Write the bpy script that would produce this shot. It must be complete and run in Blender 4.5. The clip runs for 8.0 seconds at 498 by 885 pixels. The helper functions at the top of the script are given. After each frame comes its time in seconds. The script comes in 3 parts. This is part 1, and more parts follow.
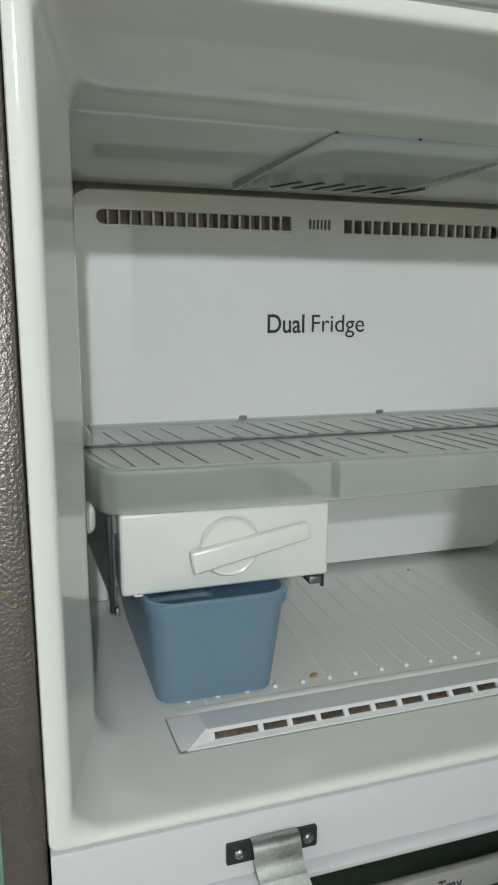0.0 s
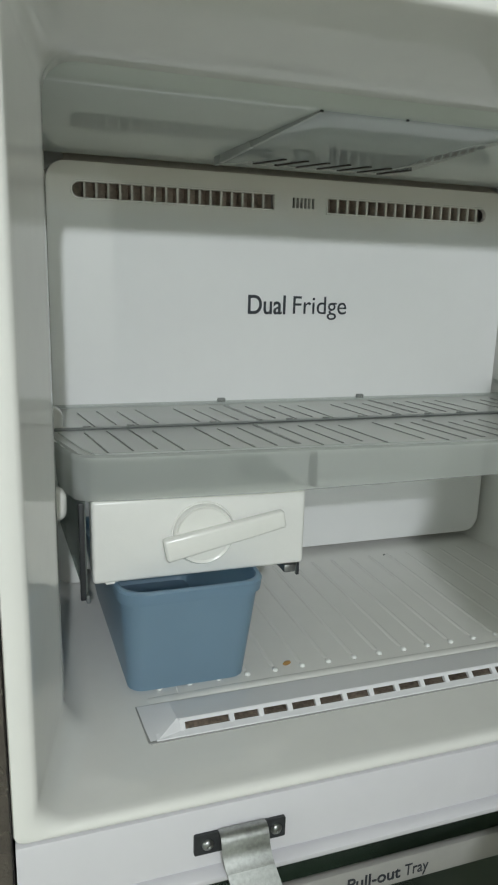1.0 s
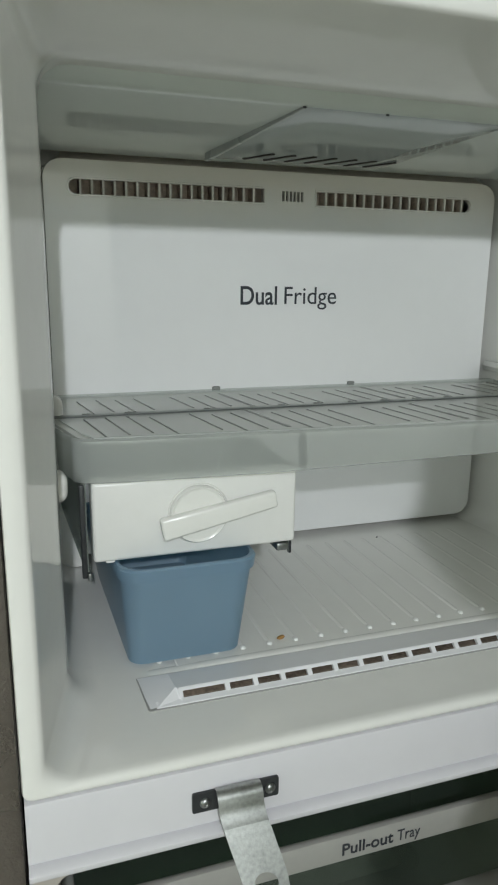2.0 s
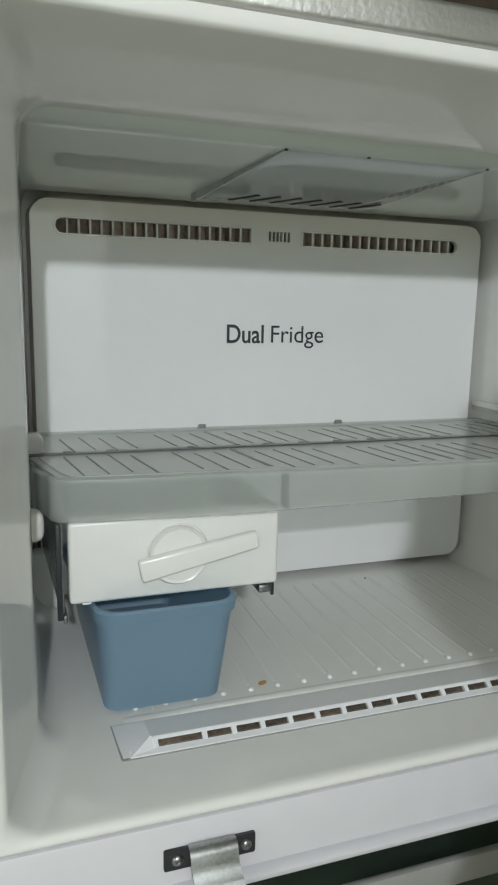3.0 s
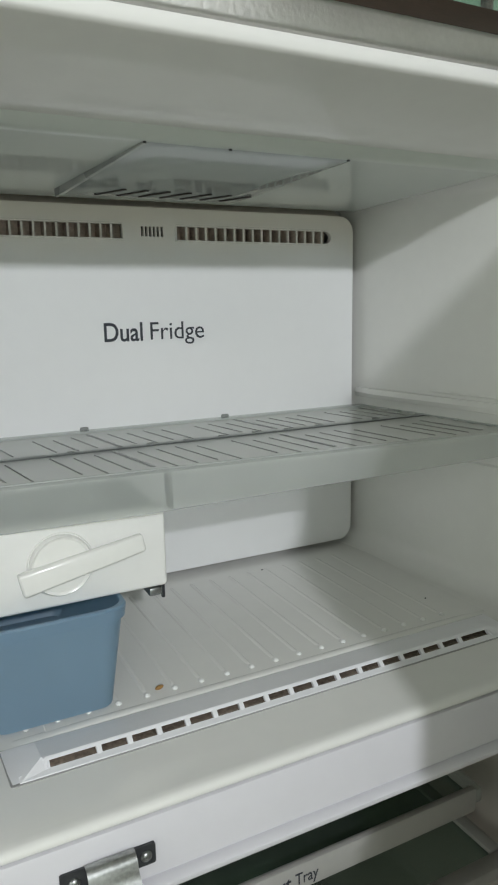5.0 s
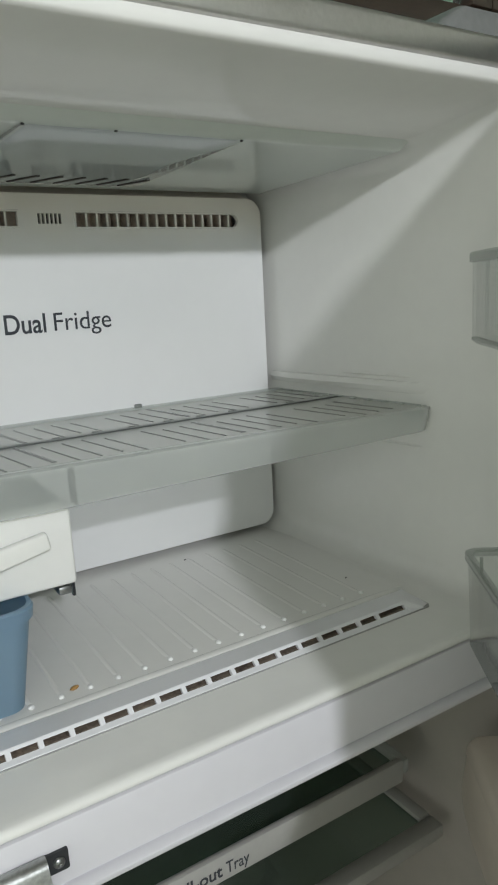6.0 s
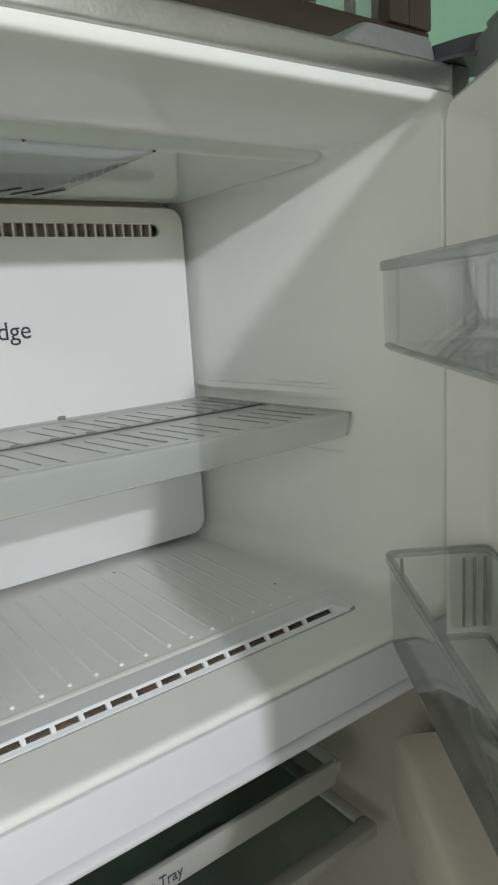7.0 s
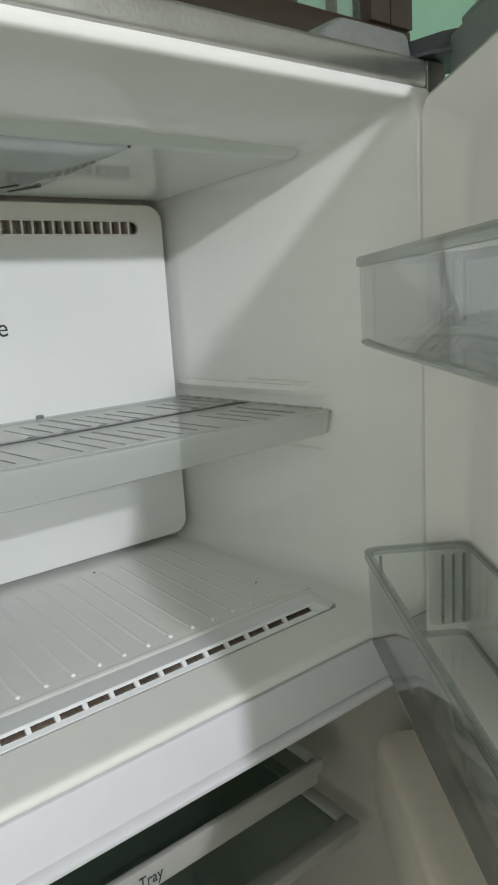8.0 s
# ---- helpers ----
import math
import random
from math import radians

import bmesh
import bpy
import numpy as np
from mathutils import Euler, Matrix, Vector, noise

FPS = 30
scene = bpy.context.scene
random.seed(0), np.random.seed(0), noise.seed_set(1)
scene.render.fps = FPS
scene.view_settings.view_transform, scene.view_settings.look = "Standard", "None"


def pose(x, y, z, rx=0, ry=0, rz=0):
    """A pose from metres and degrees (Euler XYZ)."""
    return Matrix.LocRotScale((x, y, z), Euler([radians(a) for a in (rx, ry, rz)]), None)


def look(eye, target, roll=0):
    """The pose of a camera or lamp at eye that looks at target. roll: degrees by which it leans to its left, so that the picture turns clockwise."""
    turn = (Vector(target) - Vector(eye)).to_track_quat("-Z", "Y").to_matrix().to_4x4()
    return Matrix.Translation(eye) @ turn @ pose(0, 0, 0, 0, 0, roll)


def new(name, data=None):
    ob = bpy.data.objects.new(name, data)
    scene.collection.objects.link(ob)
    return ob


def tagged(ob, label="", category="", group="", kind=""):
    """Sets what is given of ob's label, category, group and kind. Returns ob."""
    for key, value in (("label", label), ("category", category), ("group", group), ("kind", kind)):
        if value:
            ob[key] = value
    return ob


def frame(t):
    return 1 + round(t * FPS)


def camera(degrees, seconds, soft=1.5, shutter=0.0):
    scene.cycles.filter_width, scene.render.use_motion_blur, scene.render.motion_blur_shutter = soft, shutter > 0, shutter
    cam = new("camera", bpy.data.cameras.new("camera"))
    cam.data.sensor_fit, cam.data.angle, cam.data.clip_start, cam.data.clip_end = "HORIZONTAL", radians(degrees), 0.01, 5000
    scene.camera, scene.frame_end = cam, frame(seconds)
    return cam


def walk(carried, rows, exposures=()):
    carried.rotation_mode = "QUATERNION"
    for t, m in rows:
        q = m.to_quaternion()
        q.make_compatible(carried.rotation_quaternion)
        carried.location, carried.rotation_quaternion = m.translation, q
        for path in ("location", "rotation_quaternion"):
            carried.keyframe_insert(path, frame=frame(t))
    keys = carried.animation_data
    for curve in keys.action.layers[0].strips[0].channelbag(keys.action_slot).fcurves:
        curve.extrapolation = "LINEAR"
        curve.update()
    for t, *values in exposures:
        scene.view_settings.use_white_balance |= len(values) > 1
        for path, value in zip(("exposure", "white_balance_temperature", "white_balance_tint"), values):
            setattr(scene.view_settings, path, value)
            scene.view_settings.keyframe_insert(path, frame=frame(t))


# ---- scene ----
cam = camera(39.3, 8.0, soft=2.1)
PATH = [
    (0, (-0.06, -0.431, 1.429), (0.523, 1.444, 1.051), 0.2),
    (0.5, (-0.057, -0.432, 1.436), (0.532, 1.441, 1.056), 0.8),
    (1, (-0.052, -0.419, 1.439), (0.578, 1.424, 0.984), 1.6),
    (1.2, (-0.0514, -0.4204, 1.4349), (0.5455, 1.4245, 0.9404), 1.0),
    (2.3, (-0.0531, -0.4549, 1.4343), (0.6013, 1.3796, 0.9793), 0.1),
    (2.5, (-0.0397, -0.4523, 1.4398), (0.6392, 1.3748, 0.9938), -0.5),
    (3, (-0.036, -0.446, 1.435), (0.598, 1.416, 1.072), 1.1),
    (3.5, (-0.028, -0.441, 1.435), (0.622, 1.412, 1.055), 1.0),
    (4, (-0.016, -0.435, 1.436), (0.743, 1.37, 1.032), 0.2),
    (4.5, (-0.019, -0.44, 1.437), (0.801, 1.343, 1.049), -0.1),
    (5.8, (0.012, -0.4504, 1.4363), (1.013, 1.2329, 1.0272), -2.9),
    (6, (0.019, -0.452, 1.435), (1.044, 1.212, 1.01), -3.0),
    (6.5, (0.034, -0.459, 1.432), (1.123, 1.157, 0.984), -4.2),
    (7, (0.035, -0.464, 1.435), (1.198, 1.11, 1.023), -3.5),
    (7.5, (0.034, -0.468, 1.435), (1.213, 1.1, 1.046), -3.0),
    (8, (0.044, -0.467, 1.431), (1.235, 1.086, 1.018), -3.6),
]
walk(cam, [(t, look(eye, target, roll)) for t, eye, target, roll in PATH], exposures=((0, -0.18, 6480, 6), (4.0, -0.08, 6480, 8), (6.0, 0.04, 6480, 10), (7.0, 0.13, 6480, 10), (8.0, 0.20, 6480, 10)))

# ---- world and light ----
world = bpy.data.worlds.new("room_air")
scene.world = world
world.use_nodes = True
world.node_tree.nodes["Background"].inputs[0].default_value = (0.75, 0.85, 0.78, 1)
world.node_tree.nodes["Background"].inputs[1].default_value = 0.02


def lamp(name, kind, energy, colour, m, **more):
    data = bpy.data.lights.new(name, kind)
    data.energy, data.color = energy, colour
    if kind == "POINT":
        data.shadow_soft_size = more["radius"]
    else:
        data.shape, data.size, data.size_y = "RECTANGLE", more["sx"], more["sy"]
    ob = new(name, data)
    ob.matrix_world = m
    return ob


# a cool LED bulb in the kitchen, and an added fill lamp at the side wall
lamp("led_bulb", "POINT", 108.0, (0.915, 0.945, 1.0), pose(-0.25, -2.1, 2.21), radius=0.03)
lamp("side_fill_lamp", "AREA", 8.5, (0.95, 1.0, 0.91), pose(-1.705, -0.85, 1.45, 90, 0, -90), sx=1.28, sy=0.98)

# ---- materials ----


def material(name, colour, rough=0.5, metal=0.0, vary=0.06, scale=30.0, bump=0.0, bump_scale=250.0, coat=0.0, rvary=0.08, stretch=(1, 1, 1)):
    """A principled surface with broad and fine variation of colour and gloss, and a fine relief."""
    m = bpy.data.materials.new(name)
    m.use_nodes = True
    nt = m.node_tree
    b = nt.nodes["Principled BSDF"]
    co = nt.nodes.new("ShaderNodeTexCoord")
    mp = nt.nodes.new("ShaderNodeMapping")
    mp.inputs["Scale"].default_value = stretch
    nt.links.new(co.outputs["Object"], mp.inputs[0])
    broad, fine = nt.nodes.new("ShaderNodeTexNoise"), nt.nodes.new("ShaderNodeTexNoise")
    broad.inputs["Scale"].default_value, broad.inputs["Detail"].default_value = scale * 0.25, 3
    fine.inputs["Scale"].default_value, fine.inputs["Detail"].default_value = scale * 4, 5
    mix = nt.nodes.new("ShaderNodeMath")
    mix.operation = "ADD"
    half = nt.nodes.new("ShaderNodeMath")
    half.operation = "MULTIPLY"
    half.inputs[1].default_value = 0.5
    for n in (broad, fine):
        nt.links.new(mp.outputs[0], n.inputs["Vector"])
    nt.links.new(broad.outputs[0], mix.inputs[0])
    nt.links.new(fine.outputs[0], mix.inputs[1])
    nt.links.new(mix.outputs[0], half.inputs[0])
    ramp = nt.nodes.new("ShaderNodeValToRGB")
    ramp.color_ramp.elements[0].position, ramp.color_ramp.elements[1].position = 0.3, 0.7
    lo = [c * (1 - vary) for c in colour]
    hi = [min(1, c * (1 + vary)) for c in colour]
    ramp.color_ramp.elements[0].color, ramp.color_ramp.elements[1].color = (*lo, 1), (*hi, 1)
    nt.links.new(half.outputs[0], ramp.inputs[0])
    nt.links.new(ramp.outputs[0], b.inputs["Base Color"])
    rr = nt.nodes.new("ShaderNodeMapRange")
    rr.inputs["From Min"].default_value, rr.inputs["From Max"].default_value = 0.15, 0.85
    rr.inputs["To Min"].default_value, rr.inputs["To Max"].default_value = max(0.02, rough - rvary), min(1, rough + rvary)
    nt.links.new(broad.outputs[0], rr.inputs[0])
    nt.links.new(rr.outputs[0], b.inputs["Roughness"])
    b.inputs["Metallic"].default_value = metal
    b.inputs["Coat Weight"].default_value = coat
    b.inputs["Coat Roughness"].default_value = 0.12
    if bump:
        grain = nt.nodes.new("ShaderNodeTexNoise")
        grain.inputs["Scale"].default_value, grain.inputs["Detail"].default_value = bump_scale, 3
        nt.links.new(mp.outputs[0], grain.inputs["Vector"])
        bp = nt.nodes.new("ShaderNodeBump")
        bp.inputs["Strength"].default_value, bp.inputs["Distance"].default_value = bump, 0.002
        nt.links.new(grain.outputs[0], bp.inputs["Height"])
        nt.links.new(bp.outputs[0], b.inputs["Normal"])
    return m


def clear(name, tint, body, body_share, rough=0.08, gloss=1.0, through_share=0.4):
    """Thin moulded plastic or glass: tinted see-through, some milky body, and a gloss that grows at grazing angles."""
    m = bpy.data.materials.new(name)
    m.use_nodes = True
    nt = m.node_tree
    nt.nodes.remove(nt.nodes["Principled BSDF"])
    out = nt.nodes["Material Output"]
    tr = nt.nodes.new("ShaderNodeBsdfTransparent")
    tr.inputs[0].default_value = (*tint, 1)
    di = nt.nodes.new("ShaderNodeBsdfDiffuse")
    di.inputs[0].default_value = (*body, 1)
    tl = nt.nodes.new("ShaderNodeBsdfTranslucent")
    tl.inputs[0].default_value = (*body, 1)
    milk = nt.nodes.new("ShaderNodeMixShader")
    milk.inputs[0].default_value = through_share
    nt.links.new(di.outputs[0], milk.inputs[1])
    nt.links.new(tl.outputs[0], milk.inputs[2])
    no = nt.nodes.new("ShaderNodeTexNoise")
    no.inputs["Scale"].default_value = 9
    co = nt.nodes.new("ShaderNodeTexCoord")
    nt.links.new(co.outputs["Object"], no.inputs["Vector"])
    mr = nt.nodes.new("ShaderNodeMapRange")
    mr.inputs["To Min"].default_value, mr.inputs["To Max"].default_value = body_share * 0.88, min(1, body_share * 1.12)
    nt.links.new(no.outputs[0], mr.inputs[0])
    mx = nt.nodes.new("ShaderNodeMixShader")
    nt.links.new(mr.outputs[0], mx.inputs[0])
    nt.links.new(tr.outputs[0], mx.inputs[1])
    nt.links.new(milk.outputs[0], mx.inputs[2])
    gl = nt.nodes.new("ShaderNodeBsdfGlossy")
    gl.inputs["Roughness"].default_value = rough
    fr = nt.nodes.new("ShaderNodeLayerWeight")
    fr.inputs[0].default_value = 0.5
    pw = nt.nodes.new("ShaderNodeMath")
    pw.operation = "POWER"
    pw.inputs[1].default_value = 4.0
    nt.links.new(fr.outputs["Facing"], pw.inputs[0])
    sc = nt.nodes.new("ShaderNodeMath")
    sc.operation = "MULTIPLY_ADD"
    sc.inputs[1].default_value, sc.inputs[2].default_value = 0.75 * gloss, 0.04 * gloss
    nt.links.new(pw.outputs[0], sc.inputs[0])
    fin = nt.nodes.new("ShaderNodeMixShader")
    nt.links.new(sc.outputs[0], fin.inputs[0])
    nt.links.new(mx.outputs[0], fin.inputs[1])
    nt.links.new(gl.outputs[0], fin.inputs[2])
    nt.links.new(fin.outputs[0], out.inputs[0])
    return m


LINER = material("liner_plastic", (0.77, 0.765, 0.735), 0.065, vary=0.02, scale=14, bump=0.04, bump_scale=50, rvary=0.03)
RIM = material("rim_plastic", (0.80, 0.81, 0.79), 0.28, vary=0.02, scale=14, bump=0.04, bump_scale=60)
CROSS = material("crossbar_plastic", (0.655, 0.645, 0.675), 0.24, vary=0.02, scale=14, rvary=0.01)
PANEL = material("panel_plastic", (0.845, 0.85, 0.85), 0.045, vary=0.015, scale=10, bump=0.02, bump_scale=30, rvary=0.02)
PANEL.node_tree.nodes["Principled BSDF"].inputs["Specular IOR Level"].default_value = 0.85


def warm_shade_stain(m, z0, z1, tint):
    """Paints warm shade and stains: tint takes over above height z1, with blotchy border."""
    nt = m.node_tree
    b = nt.nodes["Principled BSDF"]
    was = b.inputs["Base Color"].links[0].from_socket
    co, sep, no = nt.nodes.new("ShaderNodeTexCoord"), nt.nodes.new("ShaderNodeSeparateXYZ"), nt.nodes.new("ShaderNodeTexNoise")
    no.inputs["Scale"].default_value, no.inputs["Detail"].default_value = 22, 4
    nt.links.new(co.outputs["Object"], sep.inputs[0])
    nt.links.new(co.outputs["Object"], no.inputs["Vector"])
    add, rng, mix = nt.nodes.new("ShaderNodeMath"), nt.nodes.new("ShaderNodeMapRange"), nt.nodes.new("ShaderNodeMixRGB")
    add.operation, add.inputs[2].default_value, add.inputs[1].default_value = "MULTIPLY_ADD", 0.0, 0.03
    nt.links.new(no.outputs[0], add.inputs[0])
    nt.links.new(sep.outputs[2], add.inputs[2])
    rng.inputs["From Min"].default_value, rng.inputs["From Max"].default_value = z0 + 0.015, z1 + 0.015
    nt.links.new(add.outputs[0], rng.inputs[0])
    mix.blend_type, mix.inputs[2].default_value = "MULTIPLY", (*tint, 1)
    nt.links.new(rng.outputs[0], mix.inputs[0])
    nt.links.new(was, mix.inputs[1])
    nt.links.new(mix.outputs[0], b.inputs["Base Color"])


# warm tone of the panel's shaded top is put into its colour
warm_shade_stain(PANEL, 1.495, 1.540, (1.0, 0.94, 0.85))
CEIL = material("ceiling_plastic", (0.62, 0.66, 0.62), 0.022, vary=0.02, scale=10, rvary=0.0)
CEIL.node_tree.nodes["Principled BSDF"].inputs["IOR"].default_value = 1.75
CEIL.node_tree.links.remove(CEIL.node_tree.nodes["Principled BSDF"].inputs["Roughness"].links[0])
CEIL.node_tree.nodes["Principled BSDF"].inputs["Roughness"].default_value = 0.004
TRIMW = material("trim_plastic", (0.80, 0.80, 0.82), 0.3, vary=0.02, scale=20)
ICEW = material("ice_front_plastic", (0.82, 0.82, 0.79), 0.33, vary=0.02, scale=16, bump=0.05, bump_scale=300)
KNOB = material("knob_plastic", (0.83, 0.83, 0.79), 0.2, vary=0.02, scale=30)
DUCT = material("duct_beige", (0.68, 0.575, 0.49), 0.7, vary=0.3, scale=60)
FINS = material("fin_plastic", (0.86, 0.83, 0.77), 0.45, vary=0.06, scale=40)
CORNICE = material("streaky_beige_plastic", (0.76, 0.70, 0.61), 0.45, vary=0.10, scale=40, stretch=(1, 3, 3), bump=0.1)
SEAM_SHADE = material("seam_shadow_plastic", (0.34, 0.34, 0.33), 0.6, vary=0.1, scale=40)
HINGE = material("hinge_cover_plastic", (0.17, 0.175, 0.17), 0.35, vary=0.15, scale=40)
COVER = material("cover_edge_plastic", (0.36, 0.375, 0.36), 0.25, vary=0.08, scale=30)
DARK = material("opening_shade", (0.05, 0.045, 0.04), 0.8, vary=0.5, scale=60)
HOLLOW_SHADE = material("hollow_shade_brown", (0.20, 0.16, 0.125), 0.7, vary=0.8, scale=90)
INK = material("ink", (0.03, 0.035, 0.045), 0.4, vary=0.1)
STEEL = material("embossed_steel", (0.62, 0.61, 0.59), 0.36, metal=1.0, vary=0.06, scale=60, bump=0.15, bump_scale=260, rvary=0.08)
ZINC = material("zinc_strap", (0.37, 0.38, 0.37), 0.38, metal=1.0, vary=0.30, scale=90, bump=0.06, bump_scale=500, rvary=0.14)
BLACK = material("black_steel", (0.025, 0.027, 0.03), 0.4, vary=0.2, scale=60)
SCREW = material("screw_steel", (0.35, 0.36, 0.36), 0.35, metal=1.0, vary=0.2, scale=200)
GREYP = material("grey_plastic", (0.20, 0.21, 0.20), 0.42, vary=0.06, scale=30, bump=0.1)
DOORW = material("door_liner_plastic", (0.80, 0.765, 0.725), 0.2, vary=0.02, scale=12, rvary=0.05)
# shade of the lower compartment is put into this darker liner colour
SHADED_LINER = material("shaded_liner_plastic", (0.40, 0.37, 0.335), 0.3, vary=0.04, scale=12)
# same steel as the top, with the dark room's reflection painted in brown
SIDE = material("steel_brown_reflection", (0.17, 0.15, 0.135), 0.3, metal=0.75, vary=0.10, scale=50, bump=0.35, bump_scale=420, rvary=0.1)
BEIGE = material("beige_plastic", (0.66, 0.585, 0.51), 0.4, vary=0.04, scale=20)
WALLG = material("green_paint", (0.30, 0.52, 0.38), 0.7, vary=0.05, scale=6, bump=0.15, bump_scale=80)
# unseen side and south walls: tones set by the light they bounce in
WALLB = material("bounce_cream_paint", (0.74, 0.75, 0.67), 0.8, vary=0.06, scale=5, bump=0.15, bump_scale=80)
WALLC = material("grey_green_paint", (0.44, 0.47, 0.42), 0.8, vary=0.04, scale=5, bump=0.15, bump_scale=80)
WOOD = material("brown_wood", (0.045, 0.029, 0.021), 0.4, vary=0.3, scale=12, stretch=(1, 6, 6), bump=0.1)
# unseen ceiling kept dark and floor pale, to steer the bounced light
CEILR = material("ceiling_paint", (0.30, 0.29, 0.26), 0.8, vary=0.05, scale=5)
TILE = material("floor_tile", (0.46, 0.44, 0.38), 0.35, vary=0.1, scale=8)
BLUE = clear("blue_plastic", (0.50, 0.66, 0.80), (0.40, 0.56, 0.68), 0.80, 0.36, 0.7, 0.55)
CRUMB = material("crumb", (0.42, 0.24, 0.08), 0.6, vary=0.2, scale=300)
FROST = clear("frosted_shelf", (0.975, 0.98, 0.97), (0.90, 0.91, 0.88), 0.45, 0.14)
SHELF_EDGE = clear("shelf_edge_plastic", (0.93, 0.955, 0.935), (0.74, 0.77, 0.745), 0.52, 0.10, 1.4)
GROOVE = clear("shelf_rib_plastic", (0.74, 0.76, 0.74), (0.36, 0.38, 0.36), 0.45, 0.2)
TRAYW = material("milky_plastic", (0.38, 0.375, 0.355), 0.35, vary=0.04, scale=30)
SLATE = material("slate_plastic", (0.10, 0.11, 0.105), 0.4, vary=0.06, scale=40)
SMOKE = clear("smoky_clear_plastic", (0.72, 0.78, 0.74), (0.50, 0.54, 0.51), 0.45, 0.06)
CLEAR = clear("clear_bin_plastic", (0.975, 0.985, 0.98), (0.62, 0.66, 0.64), 0.05, 0.03, 1.5)
CLEARRIM = clear("bin_rim_plastic", (0.84, 0.865, 0.85), (0.36, 0.375, 0.365), 0.25, 0.08, 1.0)
LENS = clear("lamp_cover_plastic", (0.88, 0.91, 0.91), (0.66, 0.69, 0.69), 0.50, 0.02, 1.2)
GLASS = clear("shelf_glass", (0.62, 0.71, 0.66), (0.20, 0.24, 0.22), 0.16, 0.03, 1.2)

# ---- building helpers ----


def finish(bm, name, mat, smooth=True, angle=40):
    bmesh.ops.recalc_face_normals(bm, faces=bm.faces)
    me = bpy.data.meshes.new(name)
    bm.to_mesh(me)
    bm.free()
    me.materials.append(mat)
    if smooth:
        me.shade_smooth()
        me.set_sharp_from_angle(angle=radians(angle))
    return me


def part(name, bm, mat, parent=None, label="", m=None):
    ob = new(name, finish(bm, name, mat))
    if parent is not None:
        ob.parent = parent
    if m is not None:
        ob.matrix_basis = m
    if label:
        ob["label"] = label
    return ob


def thing(name, label, category, group="", kind="", m=None):
    ob = new(name)
    ob.empty_display_size = 0.02
    if m is not None:
        ob.matrix_basis = m
    return tagged(ob, label, category, group, kind)


def box(x0, x1, y0, y1, z0, z1, r=0.0, seg=2, bm=None):
    """A block between two corners with its edges rounded by r."""
    b = bmesh.new()
    bmesh.ops.create_cube(b, size=1, matrix=Matrix.LocRotScale(((x0 + x1) / 2, (y0 + y1) / 2, (z0 + z1) / 2), None, (x1 - x0, y1 - y0, z1 - z0)))
    if r > 0:
        bmesh.ops.bevel(b, geom=list(b.edges), offset=r, segments=seg, affect="EDGES", profile=0.5)
    if bm is None:
        return b
    join(bm, b)
    return bm


def join(bm, other):
    me = bpy.data.meshes.new("tmp")
    other.to_mesh(me)
    other.free()
    bm.from_mesh(me)
    bpy.data.meshes.remove(me)
    return bm


def rounded(x0, x1, z0, z1, r, n=6):
    """A rounded rectangle as a list of pairs, anticlockwise."""
    out = []
    for cx, cz, a0 in ((x1 - r, z1 - r, 0), (x0 + r, z1 - r, 90), (x0 + r, z0 + r, 180), (x1 - r, z0 + r, 270)):
        for k in range(n + 1):
            a = radians(a0 + 90 * k / n)
            out.append((cx + r * math.cos(a), cz + r * math.sin(a)))
    return out


def loft(rings, cap_first=False, cap_last=False, bm=None, closed=True):
    bm = bm or bmesh.new()
    rows = [[bm.verts.new(p) for p in ring] for ring in rings]
    n = len(rows[0])
    for r0, r1 in zip(rows, rows[1:]):
        for i in range(n if closed else n - 1):
            j = (i + 1) % n
            bm.faces.new((r0[i], r0[j], r1[j], r1[i]))
    if cap_first:
        bm.faces.new(rows[0])
    if cap_last:
        bm.faces.new(rows[-1])
    return bm


def plate(outer, holes, thick, to3, bevel=0.0):
    """A flat sheet with holes in it. to3 maps (a, b, depth) to space."""
    bm = bmesh.new()
    for loop in [outer, *holes]:
        vs = [bm.verts.new((a, b, 0)) for a, b in loop]
        for i, v in enumerate(vs):
            bm.edges.new((v, vs[(i + 1) % len(vs)]))
    bmesh.ops.triangle_fill(bm, edges=list(bm.edges), use_beauty=True, use_dissolve=False)
    res = bmesh.ops.extrude_face_region(bm, geom=list(bm.faces))
    for v in [g for g in res["geom"] if isinstance(g, bmesh.types.BMVert)]:
        v.co.z = thick
    for v in bm.verts:
        v.co = to3(*v.co)
    return bm


def disc(cx, cy, r, h0, h1, to3, n=40, edge=0.001, bm=None):
    def ring(rad, h):
        return [to3(cx + rad * math.cos(2 * math.pi * k / n), cy + rad * math.sin(2 * math.pi * k / n), h) for k in range(n)]
    return loft([ring(r, h0), ring(r, h1 - edge), ring(r - edge, h1)], True, True, bm)


def letters(text, x0, x1, base, cap, y, mat, parent, bold=0.0):
    """Printed words between x0 and x1 on a wall that faces the front."""
    cu = bpy.data.curves.new(text, "FONT")
    cu.body, cu.size, cu.offset, cu.extrude = text, 1.0, bold, 0.004
    tmp = new("lettering", cu)
    me = bpy.data.meshes.new_from_object(tmp.evaluated_get(bpy.context.evaluated_depsgraph_get()))
    bpy.data.objects.remove(tmp)
    co = np.array([v.co[:] for v in me.vertices])
    lo, hi = co[:, 0].min(), co[:, 0].max()
    capline = 0.695
    for v in me.vertices:
        v.co = (x0 + (v.co.x - lo) / (hi - lo) * (x1 - x0), y - v.co.z * 0.05, base + v.co.y / capline * cap)
    me.materials.append(mat)
    ob = new("lettering", me)
    ob.parent = parent
    return ob


